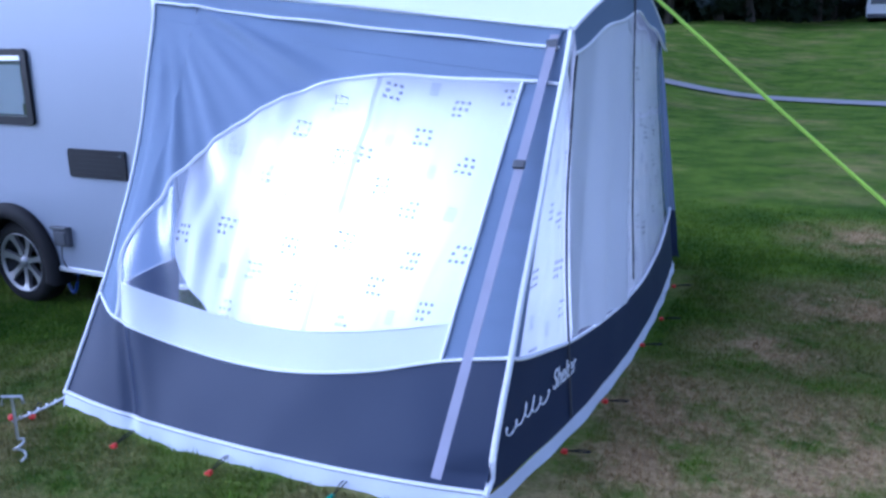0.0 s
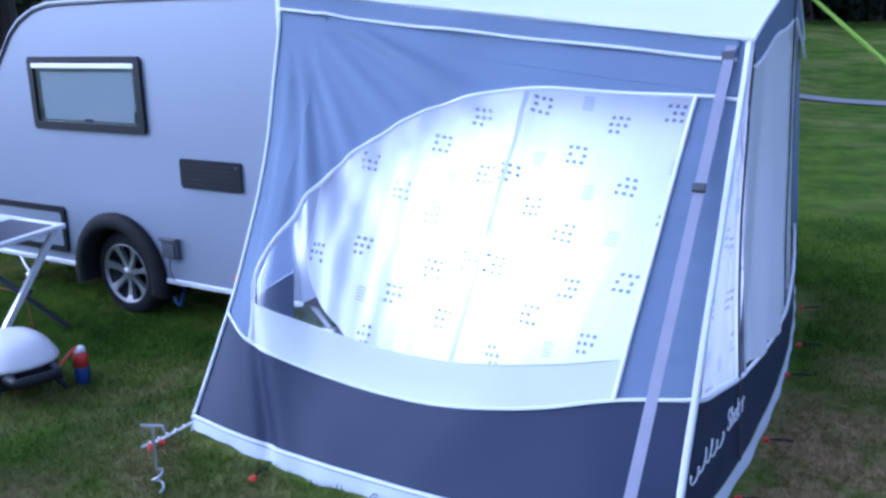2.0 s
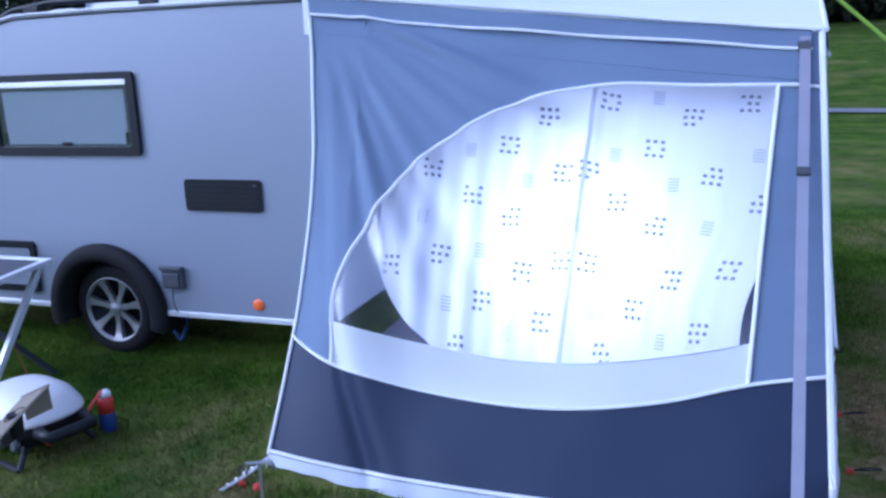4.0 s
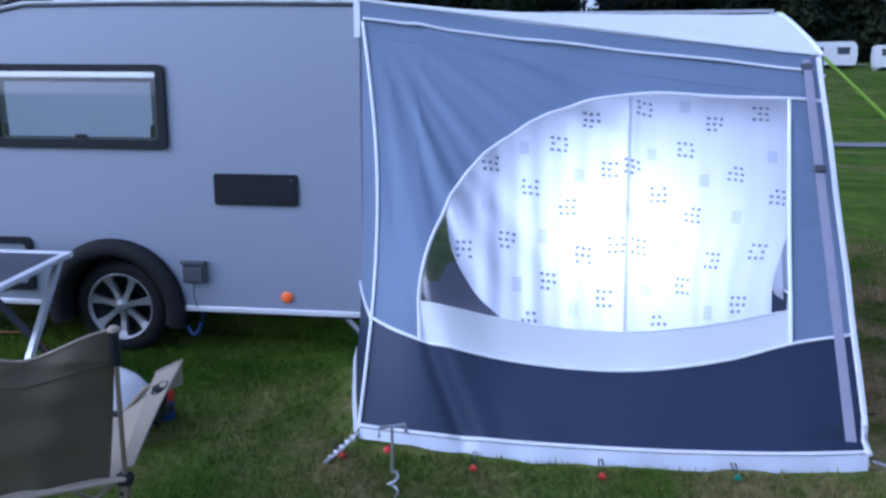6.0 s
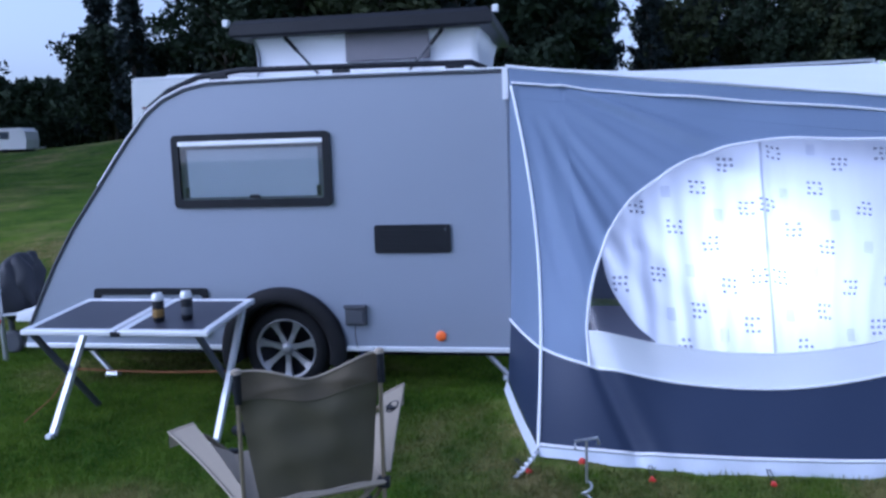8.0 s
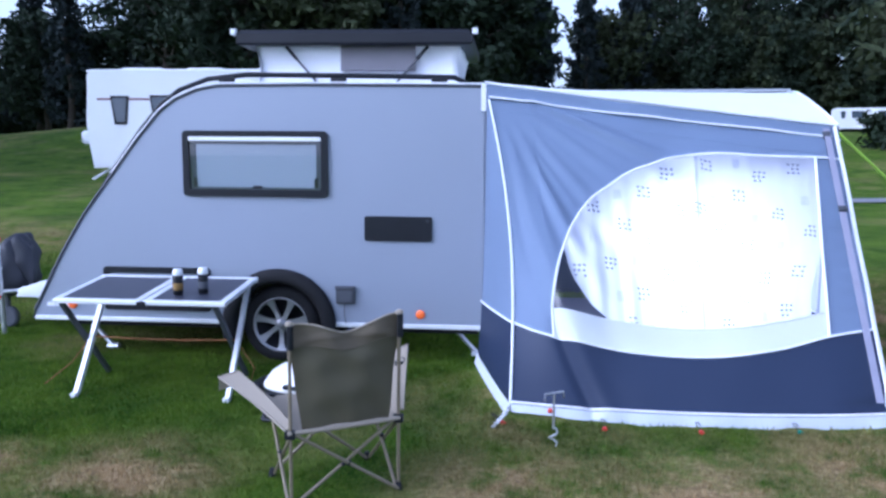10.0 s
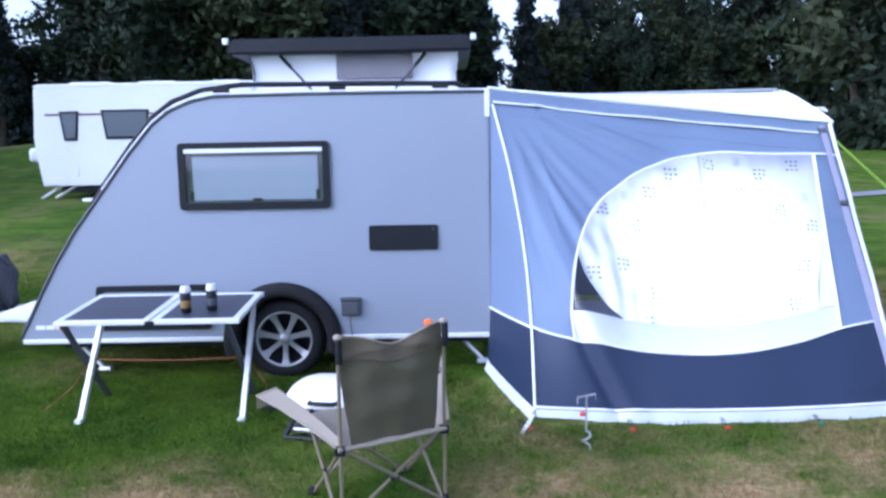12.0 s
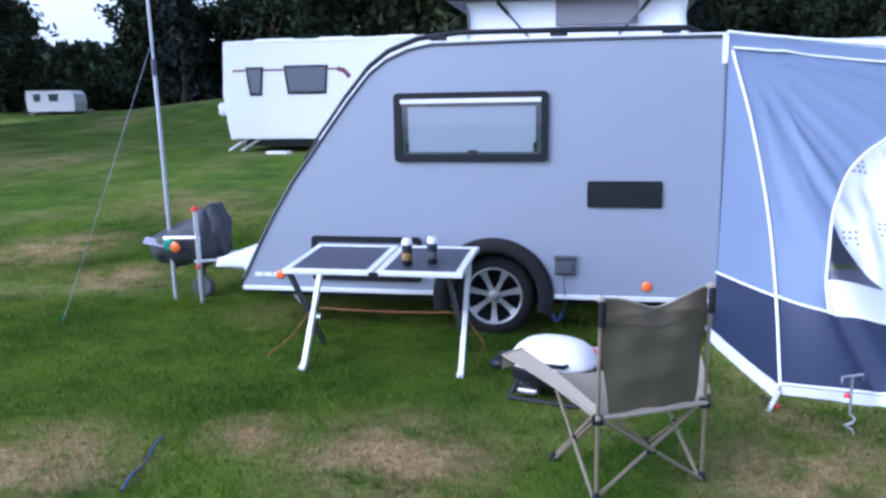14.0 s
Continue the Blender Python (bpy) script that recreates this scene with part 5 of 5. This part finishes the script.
def tree(seed, h, r, conifer=False, mat=LEAF):
    rng = np.random.default_rng(seed)
    t = thing("tree", "tall dark spruce at the edge of the wood" if conifer else "tall broadleaf tree with dense dark green crown", "tree", (0, 0, 0), "woodland trees")
    pts = [Vector((0.25 * math.sin(k * 0.9 + seed), 0.25 * math.cos(k * 1.1 + seed), h * (0.95 if conifer else 0.75) * k / 8)) for k in range(9)]
    bms = [tube(pts, [0.34 * (1 - k / 9) + 0.03 for k in range(9)], 8)]
    centres = []
    if conifer:
        for k in range(70):
            z = h * (0.1 + 0.88 * (k / 70))
            w = r * (1 - k / 72) * (0.75 + 0.5 * rng.random())
            for j in range(4):
                a = rng.random() * 6.28
                q = 0.35 + 0.65 * rng.random()
                centres.append((w * q * math.cos(a), w * q * math.sin(a), z - 0.5 * q))
                if k % 3 == 0 and j == 0:
                    bms.append(tube([(0, 0, z), (w * math.cos(a), w * math.sin(a), z - 0.5)], [0.05, 0.015], 5))
    else:
        for k in range(26):
            a, z = rng.random() * 6.28, h * (0.16 + 0.75 * rng.random())
            w = r * (0.55 + 0.5 * rng.random()) * math.sqrt(max(0.15, 1 - ((z / h - 0.5) / 0.55) ** 2))
            tip = Vector((w * math.cos(a), w * math.sin(a), z))
            base = Vector((0, 0, z * 0.72))
            bms.append(tube([base, base.lerp(tip, 0.5) + Vector((0, 0, 0.2)), tip], [0.11, 0.07, 0.025], 6))
            for j in range(9):
                centres.append(tuple(base.lerp(tip, 0.45 + 0.65 * rng.random()) + Vector(rng.normal(size=3) * 0.75)))
    part("trunk", merge(*bms), BARK, t)
    v, f = leaves(rng, centres, 15 if conifer else 24, 0.34 if conifer else 0.36, 0.55 if conifer else 0.95)
    array_mesh("crown", v, f, mat, t)
    return t


kinds = [tree(1, 17, 4.6), tree(2, 20, 5.2, mat=LEAF_WARM), tree(3, 15, 4.4), tree(4, 21, 3.0, True, NEEDLE), tree(5, 18, 5.0), tree(6, 13, 3.8, mat=LEAF_WARM)]


def edge(x):
    return curve_of([(-60, 74), (-36, 66), (-20, 52), (-8, 54), (-2, 60), (6, 75), (15, 84), (34, 86), (46, 80)])(x)


rng = np.random.default_rng(11)
spots = []
for row in range(3):
    x = -33.0 - row * 2
    while x < 46:
        if not (row > 0 and 3.5 < x < 10):
            spots.append((x + rng.normal() * 0.6, edge(x) + 3 + row * 6.5 + rng.normal() * 1.2))
        x += 5.0 + rng.random() * 1.5 + row * 0.6
spots += [(27.5, 47.5), (30.5, 47), (31.5, 39.5), (35, 44), (28, 51), (34, 52), (40, 47)]
spots += [(-24, 14), (-29, 19), (-23, 8), (-34, 24), (-30, 11), (-38, 20), (-27, 3)]
spots += [(-37, 60), (-41, 63), (-43.5, 66), (-39, 69)]
spots += [(-55, 58), (-60, 66), (-63, 60), (-50.5, 49.5)]
for i, (x, y) in enumerate(spots):
    pick = int(rng.integers(0, 6))
    src = kinds[3 if 1.0 < x < 10.5 and y > 55 else pick]
    s = 0.85 + 0.35 * rng.random()
    m = Matrix.LocRotScale((x, y, height(x, y) - 0.1), Euler((0, 0, rng.random() * 6.28)), None)
    ob = copy_thing(src, m)
    ob.scale = (s, s, s * (0.9 + 0.2 * rng.random()))
for k, (x, y) in enumerate(((-27, 57), (-14, 55.5), (-5, 60.5), (1.5, 70), (27, 90), (12, 86))):
    kinds[k].location = (x, y, height(x, y) - 0.1)


def thicket(name, label, line, depth, top, count, per, size, seed, mat):
    """An understorey or hedge along a line, as one mass of leaves."""
    rng = np.random.default_rng(seed)
    centres = []
    for k in range(count):
        u = rng.random() * (len(line) - 1)
        i = int(u)
        x, y = lerp(line[i][0], line[i + 1][0], u - i), lerp(line[i][1], line[i + 1][1], u - i) + rng.random() * depth
        z = height(x, y) + top * (0.75 + 0.35 * noise.noise((x * 0.3, y * 0.3, seed))) * rng.random() ** 0.7
        centres.append((x, y, z))
    v, f = leaves(rng, centres, per, size, 0.55)
    tagged(array_mesh(name, v, f, mat), label, "shrubs", kind="stuff")


thicket("understorey", "dense dark shrubs under the woodland trees", [(x, edge(x) + 2.5) for x in range(-36, 48, 4)], 9, 4.6, 4600, 10, 0.4, 5, LEAF)
thicket("understorey", "dense dark shrubs below the nearer trees", [(23.5, 45), (28, 43), (34, 42), (42, 44)], 5, 3.0, 900, 10, 0.35, 6, LEAF)
thicket("hedge", "long dark hedge at the far side of the field", [(-75, 62), (-60, 66), (-48, 69), (-36, 70)], 3, 2.9, 2600, 10, 0.3, 7, LEAF)
thicket("far_wood", "hazy far wood behind the hedge", [(-150, 118), (-110, 124), (-80, 126), (-50, 126)], 8, 12.5, 4600, 9, 0.9, 8, LEAF)


def touring_caravan(x, y, length, turn, h, label, detail=True, stripe=RED_TRIM):
    """A white touring caravan with its long side along x before it is turned."""
    c = thing("touring_caravan", label, "caravan", (x, y, 0), "caravans on the site")
    g = height(x, y)
    m = Matrix.Translation((x, y, g)) @ pose(0, 0, 0, 0, 0, turn) @ Matrix.Scale(1.035 if detail else 1.0, 4)
    inv = lambda bm: (bmesh.ops.transform(bm, matrix=m, verts=bm.verts), bm)[1]
    L = length
    side = [(0.06, 0.28), (0.0, 0.75), (-0.06, 1.3), (-0.02, h - 0.12), (0.06, h), (L - 0.35, h + 0.02), (L - 0.05, h - 0.3), (L + 0.05, 1.1), (L - 0.05, 0.3)]
    part("body", inv(prism(side, 0.0, 2.2, 0.03)), WHITE, c, "white panelled body")
    part("roof_edge", inv(box(0.0, L - 0.3, -0.012, 0.02, h - 0.06, h - 0.02, 0.004)), PIPING, c)
    for x0, x1, top in ((0.5, 0.92, 1.85), (1.38, 2.4, 1.87), (3.5, 4.6, 1.87)) if L > 4.5 else ((0.6, 1.3, 1.8), (2.0, 2.9, 1.8)):
        wn_ = part("window", inv(prism([(x0, top), (x1, top), (x1 - 0.06, top - 0.62), (x0 + 0.08, top - 0.62)], -0.02, 0.01, 0.008)), BLACK, c, "dark-framed window")
        part("pane", inv(prism([(x0 + 0.05, top - 0.05), (x1 - 0.05, top - 0.05), (x1 - 0.1, top - 0.56), (x0 + 0.13, top - 0.56)], -0.028, -0.015)), DARK_GLASS, wn_)
    if detail:
        for a, b in ((0.2, 0.5), (0.92, 1.38), (2.4, 2.6)):
            part("stripe", inv(box(a, b, -0.008, 0.01, 1.76, 1.80, 0.002)), stripe, c, "dark red side stripe")
        part("stripe_curve", inv(tube([(2.6, -0.004, 1.78), (2.75, -0.004, 1.74), (2.88, -0.004, 1.6)], 0.01, flat=(0.012, 0.1), up=(0, 0, 1))), stripe, c)
        for a, w in ((0.5, 0.9), (2.0, 0.8), (3.6, 0.6)):
            part("roof_light", inv(box(a, a + w, 0.6, 1.2, h - 0.02, h + 0.09, 0.03)), WHITE, c)
        part("end_lamp", inv(lathe([(0.1, -0.15), (0.16, -0.1), (0.16, 0.1), (0.1, 0.15)], 14, pose(-0.08, 0.15, 0.95))), PIPING, c, "pale rounded end fitting", True)
        part("hatch", inv(prism(rounded(0.35, 0.85, 0.45, 0.8, 0.12), -0.012, 0.01, 0.004)), WHITE, c, "white service hatch")
        part("filler_cap", inv(lathe([(0.06, 0), (0.06, 0.012), (0.02, 0.016)], 14, pose(0.6, 0, 1.05, 90))), WHITE, c)
    for y2 in (0.05, 1.95):
        part("wheel", inv(lathe([(0.16, -0.1), (0.31, -0.08), (0.32, 0.08), (0.16, 0.1)], 24, pose(L * 0.55, y2 + 0.06, 0.32, 90))), RUBBER, c)
    for s in (0.15, 0.45):
        part("corner_steady", inv(tube([(s + 0.25, 0.3, 0.32), (s - 0.25, 0.25, 0.02)], 0.03, 8)), PIPING, c)
    part("underbody", inv(box(0.3, L - 0.3, 0.3, 1.9, 0.12, 0.3, 0.02)), BLACK, c)
    part("drawbar", inv(tube([(L - 0.1, 1.1, 0.38), (L + 1.1, 1.1, 0.4)], 0.05, 8)), STEEL, c)


touring_caravan(-9.35, 11.8, 6.2, 1.5, 2.42, "large white touring caravan with dark windows and red stripe")
board = thing("step_board", "white plastic step lying on the grass by the caravan", "step", (-7.9, 11.3, height(-7.9, 11.3)))
part("board", box(-8.15, -7.65, 11.15, 11.45, height(-7.9, 11.3) - 0.01, height(-7.9, 11.3) + 0.06, 0.015), WHITE, board)
touring_caravan(-50.4, 57.0, 4.3, 8, 2.1, "distant white caravan in front of a dark hedge", False)
touring_caravan(23.8, 73.5, 5.2, -8, 2.35, "distant white caravan parked below the trees", False)
touring_caravan(29.6, 70.6, 5.2, -14, 2.15, "distant white caravan at the field's edge", False)


def motorhome(x, y, turn):
    c = thing("motorhome", "white motorhome parked far across the lawn", "motorhome", (x, y, 0))
    m = Matrix.Translation((x, y, height(x, y))) @ pose(0, 0, 0, 0, 0, turn)
    inv = lambda bm: (bmesh.ops.transform(bm, matrix=m, verts=bm.verts), bm)[1]
    part("body", inv(prism([(-1.15, 0.35), (-1.2, 1.2), (-1.1, 2.6), (-0.9, 2.75), (0.9, 2.75), (1.1, 2.6), (1.2, 1.2), (1.15, 0.35)], 0.0, 6.0, 0.06)), WHITE, c)
    part("windscreen", inv(prism([(-0.95, 1.35), (-0.85, 1.95), (0.85, 1.95), (0.95, 1.35)], -0.03, 0.02, 0.01)), DARK_GLASS, c)
    part("bumper", inv(box(-1.1, 1.1, -0.12, 0.05, 0.35, 0.65, 0.04)), DARK_GREY, c)
    for s in (-0.85, 0.85):
        part("headlight", inv(box(s - 0.16, s + 0.16, -0.05, 0.02, 0.8, 0.98, 0.03)), PIPING, c)
        for y2 in (0.8, 4.6):
            part("wheel", inv(lathe([(0.18, -0.1), (0.34, -0.08), (0.34, 0.08), (0.18, 0.1)], 20, pose(s * 1.15, y2, 0.34, 0, 90))), RUBBER, c)


motorhome(5.9, 67.0, -6)


# grass blades over the near lawn
def lawn_blades(n, x0, x1, y0, y1, hgt, seed, name):
    rng = np.random.default_rng(seed)
    x, y = x0 + (x1 - x0) * rng.random(n), y0 + (y1 - y0) * rng.random(n)
    rim = np.clip(np.minimum.reduce([x - x0, x1 - x, y - y0 + 2, y1 - y]) / 2.6, 0, 1)
    keep = rng.random(n) < rim
    # no blades stand inside the awning
    u = np.clip((x - 0.2) / 2.25, 0, 1)
    keep &= ~((x > 0.14) & (x < 2.64) & (y > -1.10 - 0.32 * u * (1 - u)) & (y < 2.7))
    x, y, n = x[keep], y[keep], int(keep.sum())
    z = np.array([height(a, b) for a, b in zip(x, y)])
    a = rng.random(n) * 6.283
    w = 0.004 + 0.004 * rng.random(n)
    hh = hgt * (0.5 + rng.random(n))
    lx, ly = rng.normal(size=n) * 0.012, rng.normal(size=n) * 0.012
    v = np.stack([np.stack([x - w * np.cos(a), y - w * np.sin(a), z - 0.01], 1), np.stack([x + w * np.cos(a), y + w * np.sin(a), z - 0.01], 1), np.stack([x + lx, y + ly, z + hh], 1)], 1).reshape(-1, 3)
    tagged(array_mesh(name, v, np.arange(3 * n).reshape(-1, 3), BLADES), "short mown grass blades of the campsite lawn", "grass", kind="stuff")


lawn_blades(560000, -8.5, 7.5, -4.0, 6.0, 0.024, 3, "grass")
